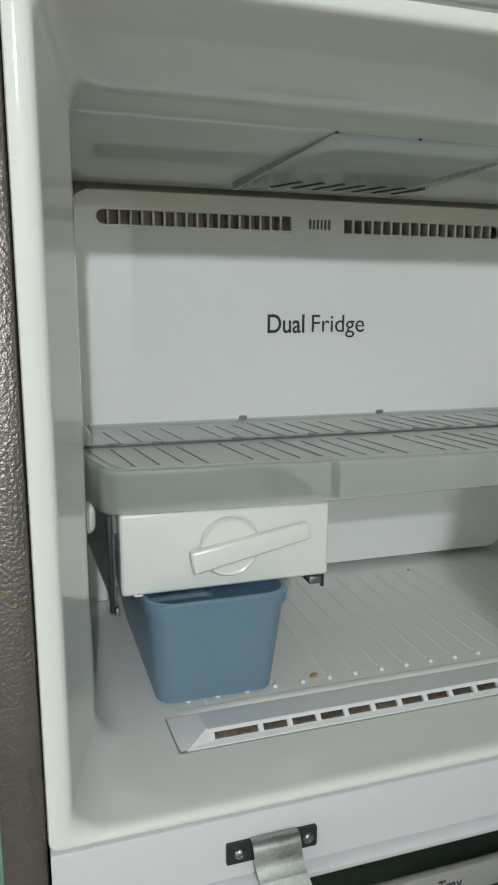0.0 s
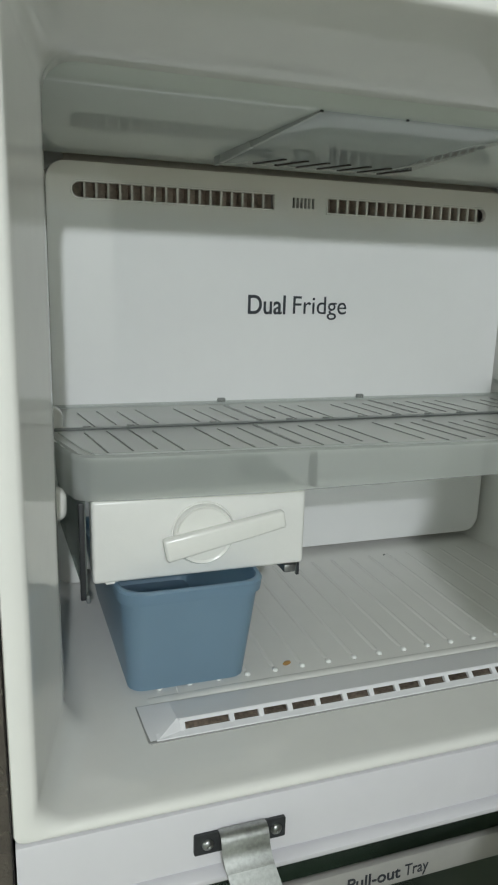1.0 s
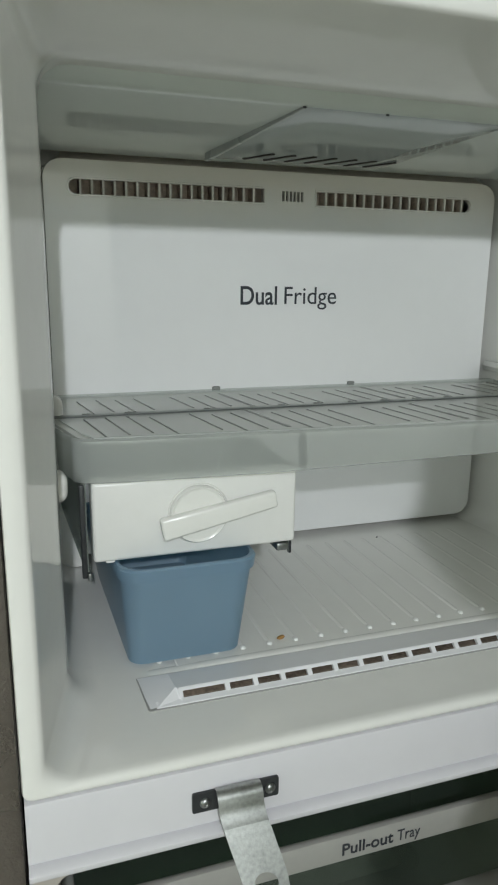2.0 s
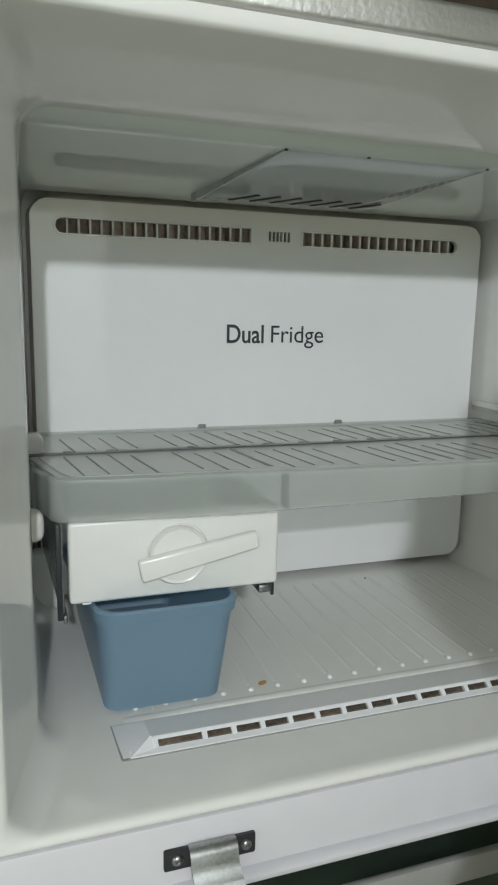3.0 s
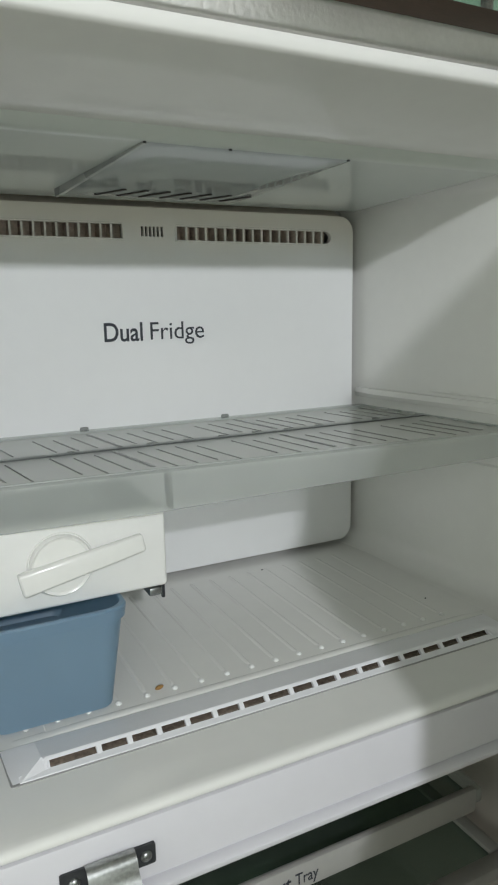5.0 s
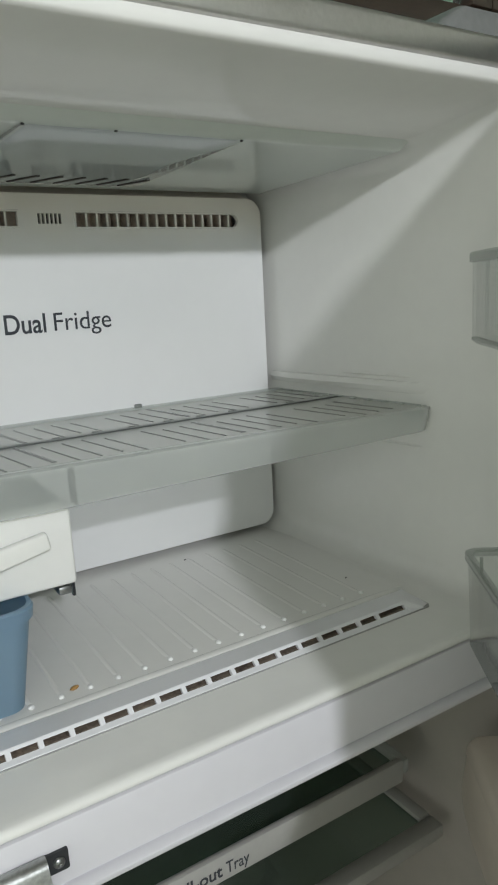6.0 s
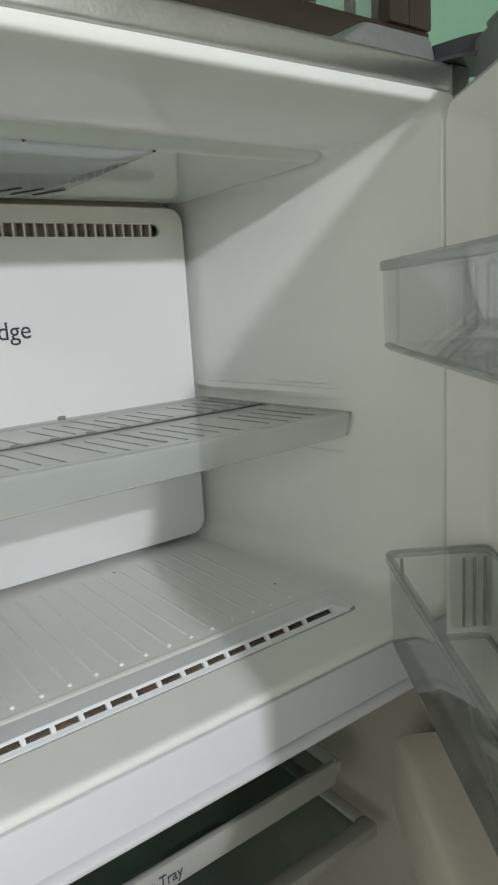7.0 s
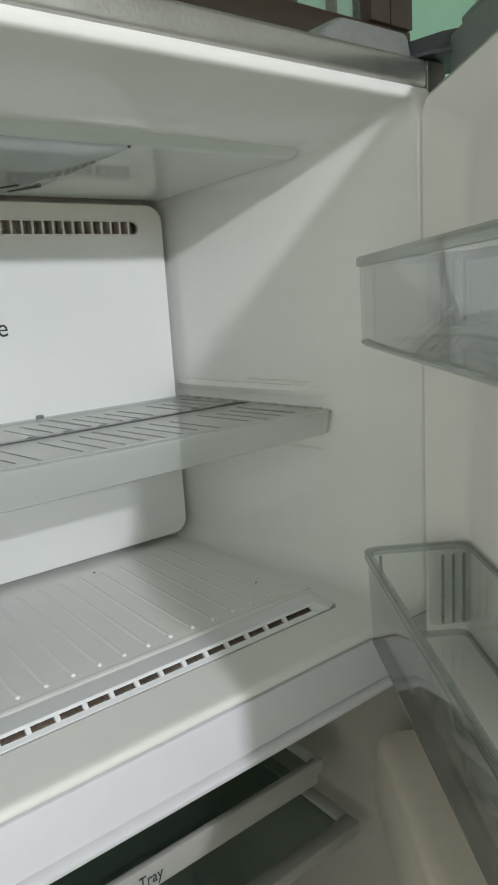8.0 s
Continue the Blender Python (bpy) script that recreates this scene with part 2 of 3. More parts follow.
def fy(y):
    """Maps a front drawing (x, z, depth) into space on the plane y."""
    return lambda a, b, d: (a, y + d, b)


def fz(z):
    return lambda a, b, d: (a, b, z + d)


# ---- the kitchen round the refrigerator ----
X0, X1, Y0, Y1, ZC = -1.7, 2.6, -3.2, 0.78, 2.8
# the opening in this unseen wall is added to hold the fill lamp
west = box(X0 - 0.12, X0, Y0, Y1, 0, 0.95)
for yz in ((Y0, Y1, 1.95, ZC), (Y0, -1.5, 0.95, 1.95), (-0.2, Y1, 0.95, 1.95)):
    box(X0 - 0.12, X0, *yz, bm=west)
for nm, b, mt, lab in (
    ("floor", box(X0, X1, Y0, Y1, -0.1, 0.0), TILE, "unseen beige kitchen floor, toned pale to bounce light upwards"),
    ("ceiling", box(X0, X1, Y0, Y1, ZC, ZC + 0.1), CEILR, "plain unseen kitchen ceiling, toned dark to cut bounced light"),
    ("wall_north", box(X0, X1, Y1, Y1 + 0.12, 0, ZC), WALLG, "pale green painted wall behind the refrigerator"),
    ("wall_south", box(X0, X1, Y0 - 0.12, Y0, 0, ZC), WALLB, "plain unseen cream wall, toned pale to bounce fill light"),
    ("wall_west", west, WALLC, "plain unseen wall with an opening added for the fill lamp"),
    ("wall_east", box(X1, X1 + 0.12, Y0, Y1, 0, ZC), WALLB, "plain pale wall"),
):
    tagged(part(nm, b, mt), lab, nm.split("_")[0], kind="structure")

# frame added round the fill lamp, out of view
fill_frame = thing("fill_opening", "added brown frame round the fill lamp, unseen in the side wall", "window", kind="structure")
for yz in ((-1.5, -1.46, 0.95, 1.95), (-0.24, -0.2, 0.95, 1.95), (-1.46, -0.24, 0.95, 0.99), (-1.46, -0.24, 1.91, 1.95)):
    part("window_frame", box(X0 - 0.10, X0 - 0.02, *yz, 0.003), WOOD, fill_frame)

# brown glazed window frame on the wall behind
win = thing("window_1", "dark brown wooden window frame with glass panes", "window", kind="structure")
part("window_sill", box(-0.3, 1.535, Y1 - 0.09, Y1, 1.90, 1.955, 0.004), WOOD, win)
part("window_frame", box(-0.3, 1.535, Y1 - 0.05, Y1, 1.955, 2.03, 0.004), WOOD, win)
for px, wide in ((-0.3, 0.065), (0.3, 0.065), (0.92, 0.065), (1.384, 0.066), (1.452, 0.079)):
    part("window_post", box(px, px + wide, Y1 - 0.06, Y1, 2.03, 2.5, 0.004), WOOD, win)
part("window_head", box(-0.3, 1.535, Y1 - 0.06, Y1, 2.5, 2.56, 0.004), WOOD, win)
for px in (-0.235, 0.365, 0.985):
    part("pane", box(px, px + (0.395 if px > 0.9 else 0.535), Y1 - 0.03, Y1 - 0.024, 2.03, 2.5), CLEAR, win)
for px in (1.064, 1.174, 1.296):
    part("window_bar", box(px, px + 0.02, Y1 - 0.02, Y1, 2.03, 2.5, 0.003), WOOD, win)

# ---- the refrigerator ----
fridge = thing("refrigerator", "white-lined top-freezer refrigerator with embossed steel cabinet, doors open", "refrigerator")

IX0, IX1, IZ0, IZ1 = -0.050, 0.601, 1.099, 1.595      # freezer opening
OX0, OX1, OZ0, OZ1 = -0.066, 0.616, 1.091, 1.607      # rim outline
CX0, CX1, CZ1 = -0.094, 0.645, 1.6335                  # steel cabinet
FY, BY = -0.030, 0.349                                # front plane, back panel plane

part("cabinet_side", box(CX0, OX0 - 0.001, FY + 0.004, 0.62, 0.03, CZ1, 0.003), SIDE, fridge, "embossed steel side, its dark brown reflection put into the colour")
part("cabinet_side", box(OX1 + 0.001, CX1, FY + 0.004, 0.62, 0.03, CZ1, 0.003), STEEL, fridge)
part("cabinet_top", box(OX0 - 0.001, OX1 + 0.001, FY + 0.004, 0.62, OZ1 + 0.001, CZ1, 0.005, 5), STEEL, fridge, "grey embossed steel top edge")
sc_bm = loft([[(-0.0795 + 0.0045 * f, FY + 0.0038 - d, 1.2585 - 0.006 * f + 0.006 * f * f + e) for d, e in ((0, -0.0006), (0.0006, 0), (0, 0.0006))] for f in (0, 0.25, 0.5, 0.75, 1)], True, True)
part("rust_scratch", sc_bm, CRUMB, fridge, "small rusty scratch")
part("cabinet_back", box(OX0, OX1, 0.60, 0.62, 0.03, OZ1), GREYP, fridge)


def liner_ring(y, x0, x1, z0, z1, r):
    return [(a, y, b) for a, b in rounded(x0, x1, z0, z1, r)]


rings = [
    liner_ring(0.02, OX0, OX1, OZ0, OZ1, 0.006),
    liner_ring(FY + 0.003, OX0, OX1, OZ0, OZ1, 0.006),
    liner_ring(FY + 0.0008, OX0 + 0.0008, OX1 - 0.0008, OZ0 + 0.0008, OZ1 - 0.0008, 0.006),
    liner_ring(FY, OX0 + 0.003, OX1 - 0.003, OZ0 + 0.0015, OZ1 - 0.003, 0.006),
    liner_ring(FY, IX0 - 0.004, IX1 + 0.004, IZ0 - 0.004, IZ1 + 0.003, 0.012),
    liner_ring(FY + 0.0015, IX0 - 0.0012, IX1 + 0.0012, IZ0 - 0.0014, IZ1 + 0.0012, 0.016),
    liner_ring(FY + 0.005, IX0, IX1, IZ0, IZ1, 0.020),
    liner_ring(FY + 0.010, IX0 + 0.0012, IX1 - 0.0006, IZ0, IZ1 - 0.001, 0.0205),
    liner_ring(0.055, IX0 + 0.0188, IX1 - 0.0095, 1.0992, 1.5808, 0.026),
    liner_ring(0.060, IX0 + 0.0205, IX1 - 0.010, 1.0992, 1.580, 0.026),
    liner_ring(0.072, IX0 + 0.0225, IX1 - 0.011, 1.0993, 1.5785, 0.026),
    liner_ring(0.080, IX0 + 0.0220, IX1 - 0.012, 1.0993, 1.5775, 0.026),
    liner_ring(0.10, IX0 + 0.0205, IX1 - 0.014, 1.0993, 1.5765, 0.026),
    liner_ring(0.30, IX0 + 0.024, IX1 - 0.036, 1.099, 1.576, 0.028),
    liner_ring(0.36, IX0 + 0.028, IX1 - 0.042, 1.099, 1.575, 0.030),
    liner_ring(0.385, IX0 + 0.030, IX1 - 0.045, 1.10, 1.574, 0.030),
]
part("freezer_liner", loft(rings, cap_last=True), LINER, fridge, "glossy white moulded freezer compartment")

# rear ceiling plate with its bright front ridge, and the lamp cover below it
cp = bmesh.new()


def plate_z(y):
    return 1.5675 - (y - 0.10) * 0.042


def cover_z(y):
    return 1.5675 - (y - 0.10) * 0.006


cp_rows = []
for y, dz, ins in ((0.099, 0.0092, -0.004), (0.106, 0.0028, 0.0), (0.110, 0.0006, 0.001), (0.1135, 0.0, 0.002), (0.116, 0.0, 0.002), (0.20, 0, 0.002), (0.320, 0.0, 0.002), (0.338, 0.0, 0.002), (0.345, 0.0, 0.0), (0.3486, 0.003, 0.0)):
    xa, xb = -0.022 - (0.338 - y) * 0.06 + ins, 0.548 + (0.338 - y) * 0.08 - ins
    cp_rows.append([(xa + (xb - xa) * k / 12, y, plate_z(y) + dz) for k in range(13)])
part("ceiling_duct_plate", loft(cp_rows, closed=False, bm=cp), CEIL, fridge, "glossy translucent duct plate in the freezer ceiling")

lc = bmesh.new()
lrows = []
for y, xa, xb, drop in ((0.112, 0.180, 0.379, 0.0003), (0.116, 0.1795, 0.3785, 0.0014), (0.119, 0.1790, 0.378, 0.0018), (0.16, 0.173, 0.372, 0.0042), (0.22, 0.164, 0.366, 0.0076), (0.29, 0.153, 0.358, 0.0112), (0.300, 0.1515, 0.354, 0.0119), (0.304, 0.151, 0.352, 0.0120), (0.312, 0.151, 0.348, 0.003)):
    zt = cover_z(y)
    lrows.append([(xa, y, zt - 0.0002), (xa + 0.001, y, zt - drop)] + [(xa + 0.004 + (xb - xa - 0.008) * k / 8, y, zt - drop - 0.0006) for k in range(9)] + [(xb - 0.001, y, zt - drop), (xb, y, zt - 0.0002)])
lampc = part("lamp_cover", loft(lrows, closed=False, bm=lc), LENS, fridge, "clear ribbed lamp cover")
part("cover_edge", loft([[(0.1800 + dx, 0.113, cover_z(0.113) - dz) for dx, dz in ((0, 0), (0.003, 0), (0.003, 0.0020), (0, 0.0020))],
                         [(0.1505 + dx, 0.308, cover_z(0.308) - dz) for dx, dz in ((0, 0), (0.004, 0), (0.004, 0.0155), (0, 0.0155))]], True, True), COVER, lampc, "grey edge of the cover")
# slits are solid bars, the shade inside them painted near black
for k in range(7):
    xs = 0.188 + 0.0235 * k
    sl = bmesh.new()
    loft([[(xs + dx + 0.022 * (1 - f), 0.266 + 0.030 * f, cover_z(0.266 + 0.030 * f) - 0.0106 - dz - 0.0013 * f) for dx, dz in ((0, 0), (0.0035, 0), (0.0035, 0.0014), (0, 0.0014))] for f in (0, 0.5, 1)], True, True, sl)
    part("slit", sl, DARK, lampc)
for xk in (0.181, 0.256, 0.375):
    part("cover_tab", box(xk - 0.0012, xk + 0.0012, 0.1112, 0.1130, cover_z(0.11) - 0.0022, cover_z(0.11) - 0.0005, 0.0004), BLACK, lampc)

# back panel with its air vents
VZ0, VZ1 = 1.5165, 1.5315


def stadium(x0, x1, z0, z1, left, right):
    r, out = (z1 - z0) / 2, []
    zc = (z0 + z1) / 2
    if right:
        out += [(x1 - r + r * math.cos(radians(a)), zc + r * math.sin(radians(a))) for a in range(-90, 91, 18)]
    else:
        out += [(x1, z0), (x1, z1)]
    if left:
        out += [(x0 + r + r * math.cos(radians(a)), zc + r * math.sin(radians(a))) for a in range(90, 271, 18)]
    else:
        out += [(x0, z1), (x0, z0)]
    return out


vents = [stadium(0.013, 0.232, VZ0, VZ1, True, False), stadium(0.298, 0.512, VZ0 - 0.0005, VZ1 - 0.0005, False, True)]
slits = [[(x, 1.519), (x + 0.0030, 1.519), (x + 0.0030, 1.530), (x, 1.530)] for x in [0.2545 + 0.0047 * k for k in range(6)]]
outer = rounded(-0.013, 0.548, 1.1085, 1.551, 0.020, 8)
panel = part("back_panel", plate(outer, vents + slits, 0.005, fy(BY)), PANEL, fridge, "glossy white freezer back panel with air vents")
part("panel_skirt", loft([[(a, BY + 0.0015, b) for a, b in rounded(-0.0135, 0.5485, 1.1080, 1.5515, 0.020, 8)], [(a, 0.384, b) for a, b in rounded(-0.0165, 0.5515, 1.1060, 1.5545, 0.022, 8)]]), PANEL, panel)
for k, (va, vb) in enumerate(((0.013, 0.232), (0.298, 0.512))):
    part("vent_rim", loft([[(a, BY + h, b) for a, b in stadium(va - e, vb + e, VZ0 - e - 0.0005 * k, VZ1 + e - 0.0005 * k, k == 0, k == 1)] for e, h in ((0.0022, 0.0002), (0.0018, -0.0012), (0.0003, -0.0012), (-0.0001, 0.002))]), PANEL, panel)
    n = 18 if k == 0 else 17
    part("duct_back", box(va - 0.004, vb + 0.004, BY + 0.0205, BY + 0.023, VZ0 - 0.006, VZ1 + 0.006), DUCT, panel, "brown-beige duct behind the vent")
    for j in range(1, n):
        x = va + (vb - va) * j / n
        fin = loft([[(x - 0.0011 + s, BY + 0.0004 + d, z) for s, d in ((0, 0), (0.0022, 0), (0.0022, 0.0026), (0, 0.0026))] for z in (VZ0 - 0.001, VZ1 + 0.001)], True, True)
        part("vent_fin", fin, FINS, panel)
        # deep part of the same fin, coloured darker for the shade between fins
        part("shaded_fin", box(x - 0.0008, x + 0.0008, BY + 0.0032, BY + 0.0200, VZ0 - 0.001, VZ1 + 0.001), DUCT, panel)
# near-black plate stands for the shade behind the small slits
part("duct_back", box(0.250, 0.286, BY + 0.008, BY + 0.010, 1.516, 1.533), DARK, panel)
letters("Dual", 0.2045, 0.2505, 1.4010, 0.0212, BY - 0.0004, INK, panel, bold=0.013)
letters("Fridge", 0.2600, 0.3285, 1.4015, 0.0205, BY - 0.0004, INK, panel)
part("panel_cornice", loft([[(x0, y, z), (x0 + 0.012, y, z + 0.0015), (x1 - 0.012, y, z + 0.0015), (x1, y, z)] for x0, x1, y, z in ((0.004, 0.531, BY + 0.0008, 1.5490), (0.004, 0.531, BY + 0.0030, 1.5515), (0.006, 0.529, BY + 0.0130, 1.5560), (0.006, 0.529, BY + 0.0180, 1.5600))], closed=False), CORNICE, panel, "streaky beige sloping top of the back panel")
for x in (0.1745, 0.3530):
    part("shelf_stop", box(x - 0.005, x + 0.005, BY - 0.004, BY, 1.3000, 1.3050, 0.0016), GREYP, panel)

# freezer floor: raised pan with ribs and end bumps
pan = part("floor_pan", box(0.066, 0.545, 0.0885, 0.362, 1.0985, 1.1000, 0.0006, 1), LINER, fridge, "ribbed white freezer floor")
part("pan_ridge", loft([[(x, 0.0875 + 0.0048 * math.cos(radians(a)), 1.0992 + 0.0026 * h * math.sin(radians(a))) for a in range(0, 181, 20)] for x, h in ((0.036, 0.0), (0.070, 0.45), (0.110, 0.8), (0.470, 0.8), (0.520, 0.45), (0.545, 0.05))], closed=False), LINER, pan)


def bump_mesh(length, w, h):
    bm = bmesh.new()
    prof = ((-1, 0), (-0.75, 0.55), (-0.3, 0.95), (0.3, 0.95), (0.75, 0.55), (1, 0))
    rws = []
    for y, f in ((0, 0.02), (w * 0.35, 0.7), (w, 1), (length - w * 3, 1), (length - w, 0.7), (length, 0.02)):
        rws.append([(w * p * max(f, 0.25), y, h * q * f) for p, q in prof])
    return loft(rws, bm=bm, closed=False)


rib_me = finish(bump_mesh(0.212, 0.0024, 0.0006), "rib", LINER)
dot_bm = bmesh.new()
bmesh.ops.create_uvsphere(dot_bm, u_segments=12, v_segments=6, radius=1, matrix=Matrix.Diagonal((0.0028, 0.0028, 0.0020, 1)))
dot_me = finish(dot_bm, "bump", RIM)
for k in range(-3, 15):
    x = 0.1307 + 0.0261 * k
    o = new("rib", rib_me)
    o.parent, o.location = pan, (x, 0.1085, 1.1001)
    o = new("bump", dot_me)
    o.parent, o.location = pan, (x, 0.1020, 1.1006)

# sloping vent trim along the floor's front
TX0, TX1 = 0.0290, 0.5360
trim_ob = thing("floor_vent_trim", "", "")
for key in list(trim_ob.keys()):
    del trim_ob[key]
trim_ob.parent = fridge
trim_ob["label"] = "white air vent trim along the freezer floor"
# slightly larger dark sheet that paints the shadow line along the trim's seam
part("trim_shadow_line", plate([(0.0282, 0.0815), (0.0305, 0.0345), (0.0325, 0.0328), (0.5300, 0.0328), (0.5345, 0.0375), (0.5368, 0.0815)], [], 0.0009, fz(1.0991)), SEAM_SHADE, trim_ob, "dark sheet painted as the shadow line in the seam round the trim")
prof = [(0.0800, 1.0990), (0.0795, 1.1012), (0.0485, 1.1075), (0.0463, 1.1078)]
low = [(0.0400, 1.1022), (0.0385, 1.1016), (0.0345, 1.1007), (0.0335, 1.0990)]
SX0, SX1 = 0.0580, 0.5055


def strip(pts, xa, xb, name, mat):
    return part(name, loft([[(x, y, z) for y, z in pts] for x in (xa, xb)], closed=False), mat, trim_ob)


top_bm = bmesh.new()
loft([[(TX0, 0.080, 1.0990), (TX0, 0.0795, 1.1010), (TX0 + 0.0015, 0.050, 1.1010), (TX0 + 0.003, 0.0345, 1.1006)],
      [(SX0 - 0.003, 0.080, 1.0990), (SX0 - 0.003, 0.0795, 1.1012), (SX0 - 0.003, 0.0480, 1.1076), (SX0 - 0.020, 0.0345, 1.1010)]], bm=top_bm, closed=False)
part("trim_end", top_bm, TRIMW, trim_ob)
end_bm = bmesh.new()
loft([[(SX0 - 0.003, 0.0480, 1.1076), (SX0 - 0.020, 0.0345, 1.1010)], [(SX0, 0.0463, 1.1078), (SX0, 0.0397, 1.1020)], [(SX0, 0.0463, 1.1078), (SX0, 0.0345, 1.1005)]], bm=end_bm, closed=False)
part("trim_end", end_bm, TRIMW, trim_ob)
strip(prof, SX0 - 0.003, SX1 + 0.003, "trim_slope", TRIMW)
strip([(0.0463, 1.1078), (0.0450, 1.1072), (0.0438, 1.1058)], SX0 - 0.001, SX1 + 0.001, "trim_lip", TRIMW)
strip(low, SX0 - 0.021, SX1 + 0.018, "trim_foot", TRIMW)
top_bm = bmesh.new()
loft([[(SX1 + 0.003, 0.080, 1.0990), (SX1 + 0.003, 0.0795, 1.1012), (SX1 + 0.003, 0.0480, 1.1076), (SX1 + 0.018, 0.0345, 1.1010)],
      [(TX1, 0.080, 1.0990), (TX1, 0.0795, 1.1010), (TX1 - 0.002, 0.050, 1.1010), (TX1 - 0.003, 0.0385, 1.1004)]], bm=top_bm, closed=False)
part("trim_end", top_bm, TRIMW, trim_ob)
end_bm = bmesh.new()
loft([[(SX1 + 0.003, 0.0480, 1.1076), (SX1 + 0.018, 0.0345, 1.1010)], [(SX1, 0.0463, 1.1078), (SX1, 0.0397, 1.1020)], [(SX1, 0.0463, 1.1078), (SX1, 0.0345, 1.1005)]], bm=end_bm, closed=False)
part("trim_end", end_bm, TRIMW, trim_ob)
# sheet below the slots; the hollow's shade is painted into its brown
part("trim_hollow", box(SX0, SX1, 0.0432, 0.070, 1.0992, 1.1012), HOLLOW_SHADE, trim_ob, "brown sheet coloured dark for the shaded hollow behind the slots")
bar_me = finish(loft([[(s * 0.0021, 0.0452, 1.1072), (s * 0.0021, 0.0495, 1.1072), (s * 0.0021, 0.0435, 1.1010), (s * 0.0021, 0.0392, 1.1019)] for s in (-1, 1)], True, True), "slot_bar", TRIMW)
slot_x = [SX0] + [0.0977 + 0.02458 * k for k in range(16)] + [SX1]
for x in slot_x:
    o = new("slot_bar", bar_me)
    o.parent, o.location = trim_ob, (x, 0, 0)

# crossbar between freezer and refrigerator, with its lip
part("crossbar", loft([[(x, y, z) for y, z in ((0.03, 1.0895), (FY + 0.004, 1.0895), (FY + 0.001, 1.0885), (FY, 1.0865), (FY, 1.0425), (FY + 0.0022, 1.0418), (FY + 0.0022, 1.0402), (FY - 0.005, 1.0390), (FY - 0.0068, 1.0372), (FY - 0.0070, 1.0345), (FY - 0.005, 1.0315), (FY + 0.004, 1.0305), (0.05, 1.0305), (0.05, 1.0895))] for x in (OX0 + 0.001, OX1 - 0.001)], True, True), CROSS, fridge, "white crossbar below the freezer")
latch = part("latch_plate", plate(rounded(0.049, 0.1155, 1.0545, 1.0705, 0.0015, 3), [], -0.0022, fy(FY)), BLACK, fridge, "black steel latch plate screwed to the crossbar")
for x in (0.0585, 0.1085):
    sc = loft([[(x + r * math.cos(2 * math.pi * k / 20), y, 1.0620 + r * math.sin(2 * math.pi * k / 20)) for k in range(20)] for r, y in ((0.0042, FY - 0.0021), (0.0041, FY - 0.0030), (0.0030, FY - 0.0042), (0.0015, FY - 0.0046), (0.0010, FY - 0.0040))], cap_last=True)
    part("screw", sc, SCREW, latch)
sw0, sw1 = 0.0655, 0.0995
st = []
for y, z, dx in ((FY - 0.0025, 1.0725, 0), (FY - 0.006, 1.0738, 0), (FY - 0.010, 1.0725, 0), (FY - 0.0125, 1.0690, 0.0), (FY - 0.0135, 1.0620, 0.0004), (FY - 0.016, 1.056, 0.001), (FY - 0.021, 1.052, 0.0015)):
    st.append((y, z, dx))
srows = [[(sw0 + dx, y, z), (sw1 + dx, y, z), (sw1 + dx, y + 0.0012, z - 0.0006), (sw0 + dx, y + 0.0012, z - 0.0006)] for y, z, dx in st]
strap = part("latch_strap", loft(srows, True, True), ZINC, latch, "worn zinc-plated strap hanging from the plate")
ax = Vector((0.22, -0.52, -0.83)).normalized()
tang = (sw0 + sw1) / 2 + 0.0015
out2 = [(-0.017, 0.0), (-0.0168, 0.037), (-0.0150, 0.047), (-0.0105, 0.0515), (0.0, 0.0530), (0.0105, 0.0515), (0.0150, 0.047), (0.0168, 0.037), (0.017, 0.0)]
hole = [(0.0085 * math.cos(2 * math.pi * k / 24), 0.0405 + 0.0070 * math.sin(2 * math.pi * k / 24)) for k in range(24)]
part("latch_tongue", plate(out2, [hole], 0.0013, lambda a, b, d: Vector((tang + a, FY - 0.0205, 1.0525)) + ax * b + Vector((0, 0.85, -0.53)) * d), ZINC, latch)

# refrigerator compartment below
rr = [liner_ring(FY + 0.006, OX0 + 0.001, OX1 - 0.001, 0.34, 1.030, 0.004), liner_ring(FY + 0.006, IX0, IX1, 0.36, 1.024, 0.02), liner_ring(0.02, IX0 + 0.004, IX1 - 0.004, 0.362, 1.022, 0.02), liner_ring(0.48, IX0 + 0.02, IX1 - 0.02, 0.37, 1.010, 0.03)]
part("refrigerator_liner", loft(rr, cap_last=True), SHADED_LINER, fridge, "refrigerator compartment liner, its shade put into a darker warm grey")
part("base_panel", box(OX0, OX1, FY, 0.3, 0.03, 0.335, 0.004), GREYP, fridge)
tray = thing("pull_out_tray", "clear pull-out tray with a pale printed front strip", "tray")
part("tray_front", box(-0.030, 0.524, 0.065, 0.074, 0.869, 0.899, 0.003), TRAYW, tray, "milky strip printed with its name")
part("tray_glass", box(-0.030, 0.524, 0.0745, 0.38, 0.880, 0.885, 0.001), GLASS, tray)
part("tray_rail", box(0.5245, 0.536, 0.068, 0.38, 0.876, 0.894, 0.003), SHELF_EDGE, tray)
part("tray_rail", box(-0.042, -0.0305, 0.068, 0.38, 0.876, 0.894, 0.003), SHELF_EDGE, tray)
letters("Pull-out", 0.224, 0.281, 0.8775, 0.0130, 0.0645, INK, tray, bold=0.014)
letters("Tray", 0.2855, 0.312, 0.8775, 0.0130, 0.0645, INK, tray)
shelf2 = thing("refrigerator_shelf", "glass refrigerator shelf in a white frame", "shelf")
